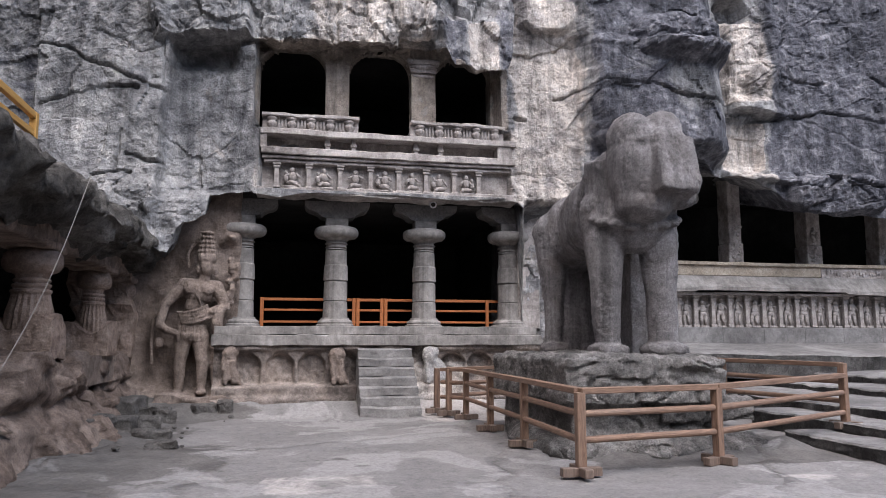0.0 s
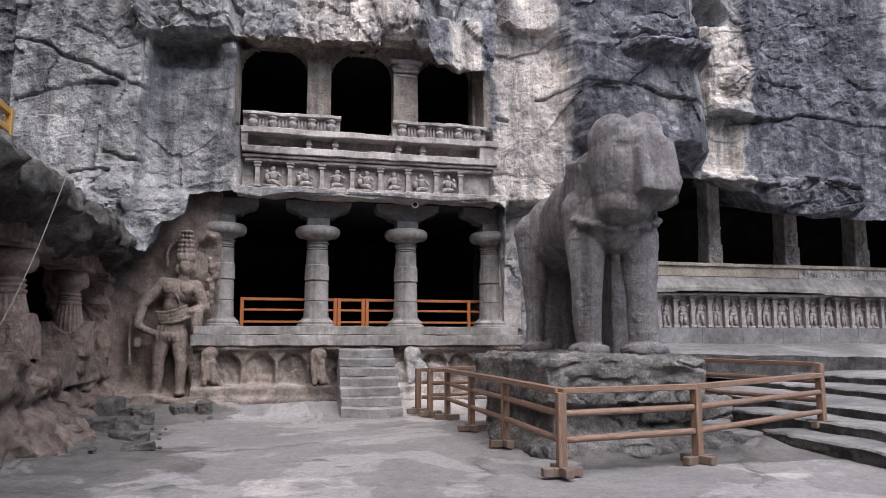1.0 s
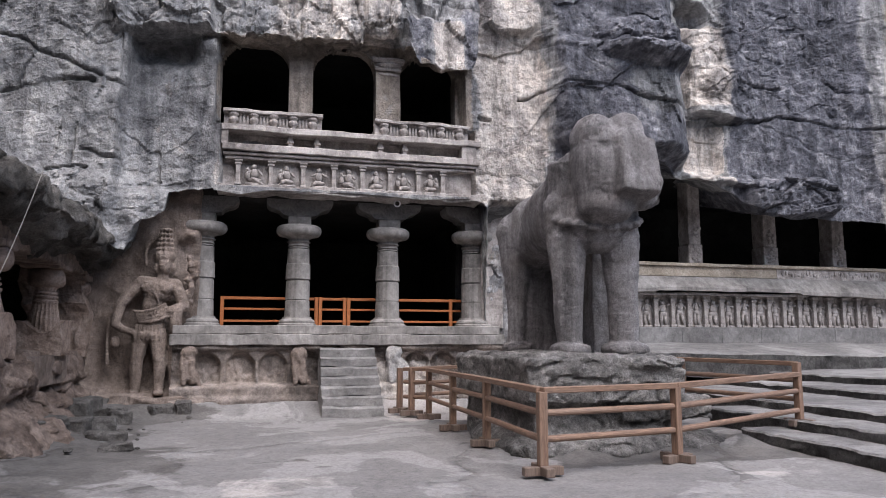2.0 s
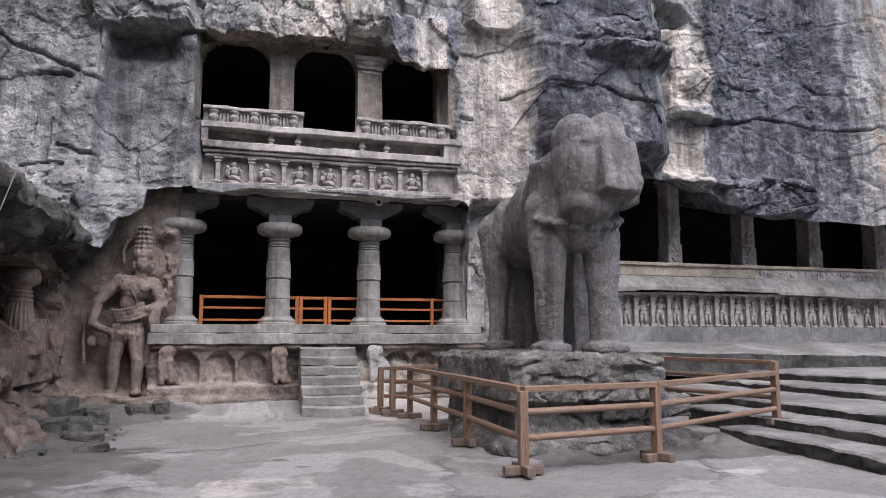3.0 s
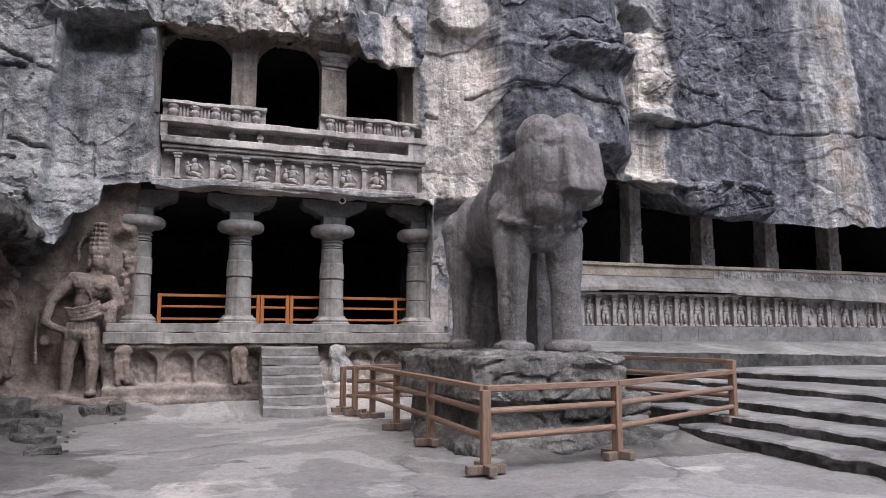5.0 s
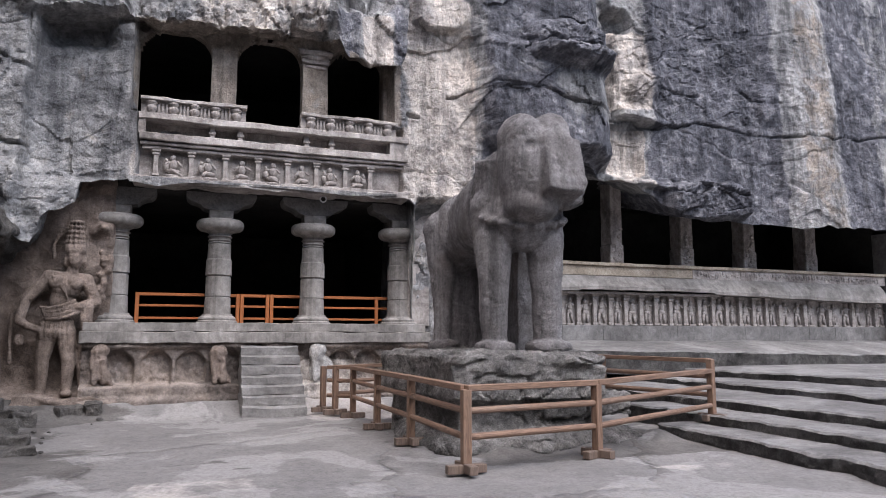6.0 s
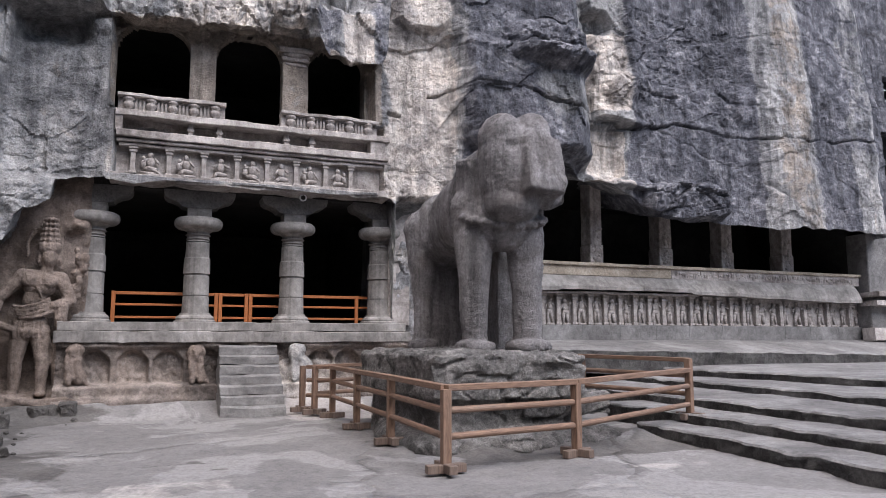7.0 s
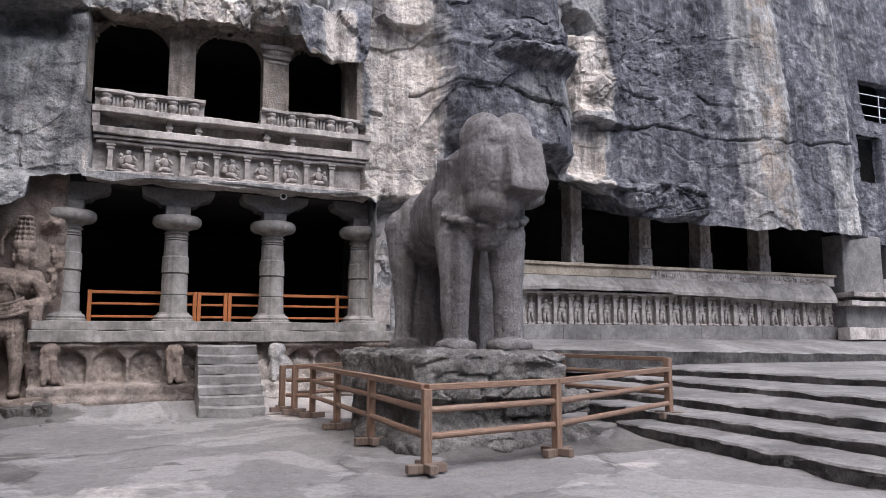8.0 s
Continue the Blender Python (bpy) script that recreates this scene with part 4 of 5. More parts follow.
el = bmesh.new()
for x, y, r0, r1, r2, top in ((-0.325, 0.0, 0.20, 0.25, 0.33, 0.38), (0.57, 0.0, 0.235, 0.255, 0.33, 0.38), (-0.58, 2.7, 0.175, 0.20, 0.32, 0.42), (0.45, 2.7, 0.19, 0.22, 0.34, 0.45)):
    add_limb(el, (x, y, 0.05), (x, y, 1.0), r0, r1, 18)
    add_limb(el, (x, y, 1.0), (x * 0.97, y + 0.06, 1.85), r1, r2, 18)
    add_limb(el, (x * 0.97, y + 0.06, 1.85), (x * 0.9, y + 0.15, 2.35), r2, top, 18)
    add_super(el, (x, y - 0.04, 0.06), (r0 + 0.11, r0 + 0.11, 0.11), None, 3.5, 20)
add_box(el, 0.35, 0.74, 0.85, 2.6, -0.02, 1.9)
add_box(el, -0.47, 0.45, 2.62, 2.85, -0.02, 1.9)                           # stone left standing under the belly
add_super(el, (0.08, 1.4, 2.42), (0.70, 1.75, 0.70), pose(0, 0, 0, -3), 2.7)
add_super(el, (-0.02, 2.72, 2.32), (0.70, 0.68, 0.76), None, 2.5)
add_super(el, (0.13, 0.42, 2.55), (0.70, 0.80, 0.84), None, 2.5)
add_ball(el, (0.13, -0.02, 2.15), (0.64, 0.46, 0.56), seg=24)
add_limb(el, (0.15, 0.7, 2.72), (0.22, -0.3, 2.86), 0.52, 0.48, 20)
add_super(el, (0.24, -0.33, 2.88), (0.57, 0.56, 0.77), None, 2.7)        # head with twin domes
add_ball(el, (0.04, -0.34, 3.40), (0.37, 0.46, 0.41), seg=24)
add_ball(el, (0.50, -0.38, 3.42), (0.34, 0.46, 0.41), seg=24)
add_super(el, (0.16, -0.36, 2.32), (0.46, 0.48, 0.30), None, 2.4)        # jaw
face = bmesh.new()                                                     # flat face down to the broken root of the trunk
add_box(face, -0.34, 0.33, -0.34, 0.34, -0.50, 0.44, bevel=0.035)
merge(el, face, pose(0.52, -0.62, 2.86, -13, 3, 12))
add_super(el, (0.46, -0.58, 3.18), (0.38, 0.34, 0.36), None, 2.3)
add_super(el, (0.98, -0.26, 2.66), (0.17, 0.24, 0.25), pose(0, 0, 0, 20, 15, 10), 3.0, 14)   # broken tusk root
add_super(el, (0.84, -0.42, 2.42), (0.20, 0.26, 0.14), pose(0, 0, 0, 0, -20, 0), 3.0, 14)
for sgn, ex in ((-1, -0.44), (1, 0.84)):                               # worn ears against the neck
    ear = bmesh.new()
    add_box(ear, -0.09, 0.06, -0.20, 0.24, -0.52, 0.40, bevel=0.03)
    merge(el, ear, pose(ex, -0.02, 2.72, 5, 4 * sgn, -16 * sgn))
for k in range(8):                                                     # carved collar under the jaw
    t = math.pi * (0.04 + 0.13 * k)
    add_ball(el, (0.14 - 0.66 * math.cos(t), -0.10 - 0.36 * math.sin(t), 2.16 - 0.20 * math.sin(t)), (0.13, 0.09, 0.07), seg=8)
el = carve(el, 0.026, 0.013, 3.4, 1, 4.0)
for v in el.verts:                                                     # groove beside the face, eye socket, ear fold, flat jaw
    c = v.co
    if c.y < -0.4 and c.z > 2.2:
        c.y += 0.025 * math.exp(-((c.x - 0.17 - 0.02 * math.sin(c.z * 5)) / 0.03) ** 2) * (1 if c.z < 3.3 else 0)
        c.y += 0.055 * math.exp(-(((c.x - 0.04) / 0.11) ** 2 + ((c.z - 3.18) / 0.08) ** 2))
        c.y -= 0.012 * math.exp(-(((c.x - 0.04) / 0.15) ** 2 + ((c.z - 3.29) / 0.05) ** 2))
    if c.y < -0.55 and c.x > 0.15 and c.z < 2.62 and c.z > 2.0:
        c.y += 0.5 * max(0.0, 2.60 - c.z) * float(smooth(0.6, 1.0, c.x))
    if c.z > 2.2 and c.x < -0.25:
        c.x += 0.05 * math.exp(-((c.y - 0.30) / 0.04) ** 2)
    chip = noise.noise((c.x * 2.4, c.y * 2.4, c.z * 2.4 + 7))
    c += noise.noise_vector(c * 2.2) * 0.018 + noise.noise_vector(c * 13) * 0.012 - c.normalized() * 0.05 * max(0.0, chip - 0.35)
solo("stone_elephant", el, ELEPHANT, E_, "broken life-size stone elephant with its trunk lost", "statue", smooth=True)

# ---------------------------------------------------------------- platform and steps on the east side
PLATFORM = [(4.5, -1.8, 1.32), (7, -1.7, 1.28), (9, -1.6, 1.24), (11, -1.5, 1.2), (13, -1.5, 1.165), (15, -1.5, 1.125), (17, -1.6, 1.09), (19, -1.8, 1.05), (21, -2.0, 1.015), (27, -3.0, 0.94)]
EDGES = [((4.86, 10.15), (5.43, 7.91), 0.0, 0.175), ((5.38, 11.19), (6.06, 8.78), 0.175, 0.33), ((5.98, 12.4), (6.81, 9.83), 0.33, 0.49),
         ((7.25, 14.97), (8.07, 11.6), 0.49, 0.63), ((8.3, 17.1), (9.68, 13.85), 0.63, 0.80)]
FI = F.inverted()
stairs = thing("court_steps", None, "broad worn rock-cut steps up to the gallery platform", "steps", kind="structure")
for n, (a, b, z0, z1) in enumerate(EDGES):
    a, b = Vector(a), Vector(b)
    d = (b - a).normalized()
    back = (2.2, 3.4, 6.0, 7.0, 6.5, 9.0)[n]
    p, q = a - d * back, b + d * 14
    L = (q - p).length
    k = int(L / 0.09)
    lo = z0 - 0.04
    prof = [(0.0, -0.3), (0.0, lo), (0.0, lo + (z1 - lo) * 0.35), (0.0, lo + (z1 - lo) * 0.7), (0.0, z1 - 0.03), (0.04, z1), (0.16, z1), (0.4, z1), (0.8, z1), (1.6, z1), (3.2, z1), (8.0, z1), (20.0, z1)]
    side = Vector((-d.y, d.x))
    bm = bmesh.new()
    rows = []
    for i in range(k + 1):
        c = p + d * (L * i / k)
        row = []
        for w, z in prof:
            jag = 0.09 * noise.noise((c.x * 1.1, c.y * 1.1, n * 5.0)) + 0.05 * noise.noise((c.x * 4, c.y * 4, n * 3.0)) + 0.045 * noise.noise((c.x * 8, c.y * 8, z * 14 + n))
            fall = 1 if w < 0.1 else 0.3 if w < 0.3 else 0
            tilt = 0.10 - 0.17 * float(smooth(6.0, 15.0, (FI @ Vector((c.x, c.y, 0))).x)) if n == 4 and w > 1 else 0
            chip = 0.05 * max(0, noise.noise((c.x * 2.6, c.y * 2.6, n * 2.0)) - 0.15) if w < 0.1 else 0
            row.append(bm.verts.new((c.x + side.x * (w + jag * fall), c.y + side.y * (w + jag * fall), z + tilt + (0.03 * noise.noise((c.x * 1.6, c.y * 1.6, w * 2 + n)) - chip if z > 0.05 else 0))))
        rows.append(row)
    for r0, r1 in zip(rows, rows[1:]):
        for j in range(len(prof) - 1):
            f = bm.faces.new((r0[j], r1[j], r1[j + 1], r0[j + 1]))
            # front faces get the darker, rougher riser tone, treads the step tone
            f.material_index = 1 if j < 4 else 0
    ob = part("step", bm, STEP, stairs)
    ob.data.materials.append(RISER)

# the platform before the gallery: its edge, then a floor that rises to the wall
edge_u, edge_v, edge_z = zip(*PLATFORM)
pu, pt = np.meshgrid(np.arange(4.9, 27, 0.1), np.array([-0.02, -0.012, -0.006, 0.0, 0.012, 0.05, 0.12, 0.25, 0.45, 0.7, 1.0]))
ev, ez = np.interp(pu, edge_u, edge_v), np.interp(pu, edge_u, edge_z)
jag = 0.10 * fbm(pu * 1.2, pu * 0, pu * 0 + 2, 4) + 0.05 * fbm(pu * 5, pt * 60, pu * 0 + 5, 3)
pv = np.where(pt <= 0.0, ev + jag, ev + jag * (pt < 0.02) + np.maximum(pt, 0) * (1.2 - ev))
pz = np.where(pt < 0, ez - 0.04 + (pt + 0.004) * 34, ez + np.maximum(pt, 0) ** 0.8 * (1.54 - ez)) + 0.02 * fbm(pu * 1.5, pv * 1.5, pu * 0, 3)
plat = grid_mesh("platform", pu, pv, pz, STEP)
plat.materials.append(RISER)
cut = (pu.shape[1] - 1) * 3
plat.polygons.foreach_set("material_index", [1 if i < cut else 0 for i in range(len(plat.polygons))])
plat_ob = new("platform", plat)
plat_ob.matrix_world = F
tagged(plat_ob, "worn grey rock platform before the gallery", "platform", kind="structure")

# ---------------------------------------------------------------- carved figures and balcony of the upper storey
def figure(seed, seated=True):
    """A small weathered relief figure, all one worn lump of stone."""
    r = random.Random(seed)
    g = bmesh.new()
    lean = r.uniform(-0.03, 0.03)
    if seated:
        add_ball(g, (lean, 0, 0.40), (0.055, 0.05, 0.065), seg=8)
        add_ball(g, (lean * 0.5, 0, 0.25), (0.085, 0.06, 0.11), seg=8)
        add_ball(g, (0, 0, 0.10), (0.15, 0.07, 0.06), seg=8)
        add_limb(g, (-0.07, -0.01, 0.31), (-0.14, -0.02, 0.2 + r.uniform(-0.03, 0.1)), 0.028, 0.024, 6)
        add_limb(g, (0.07, -0.01, 0.31), (0.15, -0.02, 0.2 + r.uniform(-0.03, 0.1)), 0.028, 0.024, 6)
        add_limb(g, (-0.05, -0.03, 0.12), (0.13 * r.choice((-1, 1)), -0.04, 0.03), 0.04, 0.035, 6)
        if r.random() < 0.8:
            x = 0.14 * r.choice((-1, 1))
            add_ball(g, (x, 0, 0.33), (0.04, 0.04, 0.05), seg=8)
            add_ball(g, (x, 0, 0.2), (0.06, 0.045, 0.09), seg=8)
        add_box(g, -0.18, 0.18, -0.05, 0.05, -0.02, 0.03)
    else:
        add_ball(g, (lean, 0, 0.66), (0.06, 0.05, 0.075), seg=8)
        add_ball(g, (lean * 0.6, 0, 0.48), (0.09, 0.06, 0.13), seg=8)
        add_ball(g, (0, 0, 0.34), (0.10, 0.06, 0.08), seg=8)
        add_limb(g, (-0.05, 0, 0.3), (-0.07 - lean, -0.01, 0.03), 0.05, 0.035, 6)
        add_limb(g, (0.05, 0, 0.3), (0.07 + lean, -0.01, 0.03), 0.05, 0.035, 6)
        add_limb(g, (-0.09, 0, 0.55), (-0.15, -0.02, 0.42), 0.03, 0.028, 6)
        add_limb(g, (0.09, 0, 0.55), (0.14, -0.02, 0.42 + r.uniform(0, 0.2)), 0.03, 0.028, 6)
    return roughen(g, 0.018, 9.0, seed * 1.3)


def pilaster(parent, x, y, z0, z1, w, material, name="pilaster"):
    g = bmesh.new()
    h = z1 - z0
    add_box(g, -w / 2, w / 2, -w / 2, w / 2, 0, h * 0.80, bevel=0.006)
    add_box(g, -w * 0.8, w * 0.8, -w * 0.75, w * 0.5, h * 0.80, h * 0.88, bevel=0.01)
    add_box(g, -w * 0.62, w * 0.62, -w * 0.6, w * 0.5, h * 0.88, h * 0.92)
    add_box(g, -w * 0.95, w * 0.95, -w * 0.9, w * 0.5, h * 0.92, h, bevel=0.01)
    add_box(g, -w * 0.75, w * 0.75, -w * 0.7, w * 0.5, 0, h * 0.09, bevel=0.01)
    part(name, roughen(g, 0.008, 6, x), material, parent, m=pose(x, y, z0))


def worn_box(x0, x1, y0, y1, z0, z1, step=0.12, amp=0.018, seed=0.0):
    """A long moulding whose arrises are chipped: cut along its length and roughened."""
    g = bmesh.new()
    n = max(2, int((x1 - x0) / step))
    prof = [(y0 + 0.012, z0), (y1, z0), (y1, z1), (y0 + 0.012, z1), (y0, z1 - 0.012), (y0, z0 + 0.012)]
    rows = []
    for i in range(n + 1):
        x = x0 + (x1 - x0) * i / n
        row = []
        for y, z in prof:
            j = noise.noise_vector((x * 2.1 + seed, y * 3 + seed, z * 3)) * amp + noise.noise_vector((x * 9 + seed, y * 5, z * 7)) * amp * 0.6
            row.append(g.verts.new((x, y + (j.y if y < y1 - 0.01 else 0), z + j.z)))
        rows.append(row)
    k = len(prof)
    for a, b in zip(rows, rows[1:]):
        for j in range(k):
            g.faces.new((a[j], a[(j + 1) % k], b[(j + 1) % k], b[j]))
    g.faces.new(rows[0][::-1])
    g.faces.new(rows[-1])
    return g


for nm, dims, sd, lab in (("plinth_edge", (-4.9, 2.6, -1.0, 0.0, 1.745, 1.94), 2, "grey stone edge of the verandah floor"), ("plinth_band", (-4.95, 2.7, -1.07, 0.0, 1.50, 1.74), 6, "eroded stone moulding under the verandah")):
    solo(nm, worn_box(*dims, step=0.07, amp=0.022 if sd == 6 else 0.014, seed=sd), COLUMN, F, lab, "plinth", kind="structure")

balcony = thing("carved_balcony", F, "carved stone balcony with figure frieze and parapets", "balcony")
part("frieze_wall", worn_box(-4.05, 2.1, -0.68, -0.3, 5.1, 5.82), CARVED, balcony)
part("lower_ledge", worn_box(-4.1, 2.15, -1.0, -0.4, 4.98, 5.16, amp=0.05), CARVED, balcony)
part("moulding", worn_box(-3.95, 2.12, -0.86, -0.4, 5.76, 5.83, seed=3), CARVED, balcony)
part("moulding", worn_box(-4.0, 2.2, -0.93, -0.4, 5.85, 5.92, seed=5), CARVED, balcony)
part("cornice", worn_box(-4.02, 2.12, -1.0, -0.4, 5.93, 6.10, seed=7, amp=0.025), CARVED, balcony)
part("slot_back", worn_box(-4.0, 2.0, -0.55, -0.3, 6.08, 6.42, seed=8), CARVED, balcony)
part("slot_end", worn_box(-4.05, -3.9, -0.98, -0.4, 6.08, 6.42), CARVED, balcony)
part("slot_end", worn_box(1.68, 2.05, -0.96, -0.4, 6.05, 6.42), CARVED, balcony)
part("floor_edge", worn_box(-4.05, 2.15, -1.02, -0.2, 6.40, 6.54, seed=9, amp=0.025), CARVED, balcony)
for x in (-2.5, -1.88, -0.36, 0.25):
    part("block", box(-0.055, 0.055, -0.25, 0.12, 0, 0.30, bevel=0.01), CARVED, balcony, m=pose(x, -0.62, 6.1))
    part("block", box(-0.08, 0.08, -0.28, 0.12, 0.10, 0.16, bevel=0.01), CARVED, balcony, m=pose(x, -0.62, 6.1))
marks = (-3.66, -2.92, -2.18, -1.46, -0.78, -0.1, 0.6, 1.22)
for x in marks:
    pilaster(balcony, x, -0.78, 5.17, 5.76, 0.10, CARVED)
for i, (a, b) in enumerate(zip(marks, marks[1:])):
    part("relief_figure", figure(i + 3), CARVED, balcony, m=pose((a + b) / 2, -0.77, 5.19) @ Matrix.Diagonal((1.1, 1.2, 1.05, 1)), smooth=True)
for tag_, x0, x1 in (("west", -4.02, -1.77), ("east", -0.5, 1.86)):
    part("parapet_back", worn_box(x0, x1, -0.84, -0.7, 6.52, 6.86, seed=x0), CARVED, balcony)
    part("parapet_rail", worn_box(x0 - 0.01, x1 + 0.01, -0.99, -0.68, 6.85, 6.93, seed=x0 + 4, amp=0.03), CARVED, balcony)
    n = 5
    for k in range(n):
        c = x0 + (x1 - x0) * (k + 0.5) / n
        pot = lathe([(0.05, 0), (0.08, 0.02), (0.06, 0.05), (0.105, 0.09), (0.12, 0.15), (0.10, 0.20), (0.07, 0.22), (0.12, 0.25), (0.125, 0.29), (0.09, 0.33)], 12)
        part("pot", roughen(pot, 0.012, 7, c), CARVED, balcony, m=pose(c, -0.86, 6.535), smooth=True)
        for dx in (-0.08, 0.0, 0.08):
            if k < n - 1:
                pilaster(balcony, c + (x1 - x0) / n / 2 + dx, -0.87, 6.535, 6.86, 0.045, CARVED, "baluster")

# lamp under the beam
lamp = thing("camera_dome", F @ pose(0.1, -0.66, 4.92), "small white enamel dome fixed under the beam", "fixture")
part("ring", lathe([(0.05, 0), (0.085, 0.01), (0.09, 0.04), (0.06, 0.05)], 20), METAL, lamp, m=pose(0, 0, 0, 90))
part("globe", lathe([(0.02, 0), (0.05, 0.015), (0.055, 0.04), (0.03, 0.075)], 16), NEAR_BLACK, lamp, m=pose(0, -0.01, 0, 90))

# ---------------------------------------------------------------- guardian figure
gd = bmesh.new()
for pts, radii in (
        (((-0.35, 0, 0.08), (-0.34, -0.03, 0.74), (-0.27, 0, 1.3)), (0.115, 0.15, 0.22)),
        (((0.17, 0, 0.08), (0.19, -0.05, 0.70), (0.10, 0, 1.3)), (0.115, 0.15, 0.22)),
        (((-0.33, 0, 2.44), (-0.74, -0.04, 1.98), (-0.83, -0.1, 1.54)), (0.155, 0.12, 0.10)),
        (((-0.83, -0.1, 1.54), (-0.64, -0.14, 1.42), (-0.42, -0.18, 1.36)), (0.10, 0.085, 0.07)),
        (((0.47, 0, 2.37), (0.68, -0.05, 1.94), (0.38, -0.2, 1.84)), (0.155, 0.125, 0.09)),
        (((0.52, -0.12, 1.82), (0.50, -0.12, 1.6), (0.53, -0.08, 1.3)), (0.15, 0.14, 0.12)),
        (((0.48, 0.02, 1.2), (0.46, 0.05, 0.7), (0.5, 0.08, 0.1)), (0.11, 0.12, 0.10)),
        (((-1.02, 0.06, 1.66), (-1.02, 0.06, 1.2), (-1.0, 0.06, 0.68)), (0.035, 0.04, 0.045))):
    for (u, v), (ra, rb) in zip(zip(pts, pts[1:]), zip(radii, radii[1:])):
        add_limb(gd, u, v, ra, rb)
for x in (-0.37, 0.19):
    add_ball(gd, (x, -0.1, 0.05), (0.13, 0.22, 0.07))
add_ball(gd, (-0.10, 0, 1.48), (0.37, 0.24, 0.22))                       # hips and loincloth
add_ball(gd, (-0.10, -0.05, 1.30), (0.36, 0.22, 0.14))
for k in range(7):
    add_limb(gd, (-0.36 + 0.085 * k, -0.2, 1.5), (-0.38 + 0.095 * k, -0.2, 1.2), 0.035, 0.03, 6)
add_ball(gd, (-0.04, 0, 1.95), (0.25, 0.20, 0.36))
add_ball(gd, (0.04, 0, 2.28), (0.36, 0.24, 0.30))
add_ball(gd, (-0.12, -0.14, 2.34), (0.19, 0.12, 0.15))
add_ball(gd, (0.22, -0.14, 2.33), (0.19, 0.12, 0.15))
add_limb(gd, (-0.32, 0, 2.45), (0.47, 0, 2.40), 0.15, 0.15)
for k in range(4):                                                     # folds of the sash
    z = 1.86 - 0.075 * k
    for i in range(6):
        t0, t1 = i / 6, (i + 1) / 6
        pt = lambda t: (-0.42 + 0.04 * k + 0.68 * t, -0.20 - 0.06 * math.sin(math.pi * t), z - 0.10 * math.sin(math.pi * (0.15 + 0.8 * t)) + 0.12 * t)
        add_limb(gd, pt(t0), pt(t1), 0.038, 0.038, 6)
for i in range(7):                                                     # cord across the chest
    t0, t1 = i / 7, (i + 1) / 7
    pt = lambda t: (-0.22 + 0.36 * t + 0.08 * math.sin(math.pi * t), -0.22, 2.48 - 0.62 * t)
    add_limb(gd, pt(t0), pt(t1), 0.025, 0.025, 6)
add_limb(gd, (0.12, 0, 2.5), (0.19, -0.02, 2.72), 0.13, 0.12)
add_ball(gd, (0.20, -0.06, 2.83), (0.165, 0.18, 0.21))                   # head and tall headdress
add_ball(gd, (0.20, -0.02, 3.03), (0.235, 0.2, 0.16))
for k in range(6):
    z = 3.10 + 0.105 * k
    add_ball(gd, (0.19 + 0.004 * k, 0, z), (0.215 - 0.016 * k, 0.19 - 0.012 * k, 0.075))
    for m_ in range(5):
        ang = math.pi * (0.12 + 0.19 * m_)
        add_ball(gd, (0.19 - (0.21 - 0.016 * k) * math.cos(ang), -0.18 * math.sin(ang), z), (0.04, 0.04, 0.045), seg=6)
for sgn in (-1, 1):                                                    # ear rings and locks
    add_ball(gd, (0.20 + sgn * 0.20, -0.02, 2.78), (0.06, 0.08, 0.12), seg=8)
for a in range(11):                                                    # halo behind the head
    t = math.pi * (0.25 + a / 10 * 0.85)
    add_ball(gd, (-0.02 + 0.26 * math.cos(t), 0.16, 3.05 + 0.42 * math.sin(t)), (0.05, 0.05, 0.08), seg=6)
add_ball(gd, (-0.83, 0, 1.15), (0.11, 0.08, 0.13))
gd = carve(gd, 0.021, 0.013, 6.0, 1, 2.0)
solo("guardian_statue", gd, BROWN, F @ pose(-5.33, -0.70, 0.42) @ Matrix.Diagonal((0.92, 1, 1, 1)), "weathered brown stone guardian figure carved against the wall", "statue", smooth=True)
plate = bmesh.new()
add_box(plate, -6.1, -4.5, -1.25, -0.4, 0.05, 0.42, cuts=10)
solo("statue_base", roughen(plate, 0.10, 1.7, 5.0, 0.04), BROWN, F, "low worn rock base under a guardian figure", "base", smooth=True)
cluster = bmesh.new()
for i in range(16):
    a = random.Random(i + 40)
    add_ball(cluster, (a.uniform(-0.14, 0.14), a.uniform(-0.05, 0.05), a.uniform(-0.55, 0.6)), (a.uniform(0.06, 0.13), 0.1, a.uniform(0.06, 0.13)), seg=8)
solo("relief_attendant", carve(cluster, 0.03, 0.03, 6, 1, 3.0), BROWN, F @ pose(-4.62, -0.60, 3.0), "eroded relief of small carved forms on the wall", "relief", smooth=True)

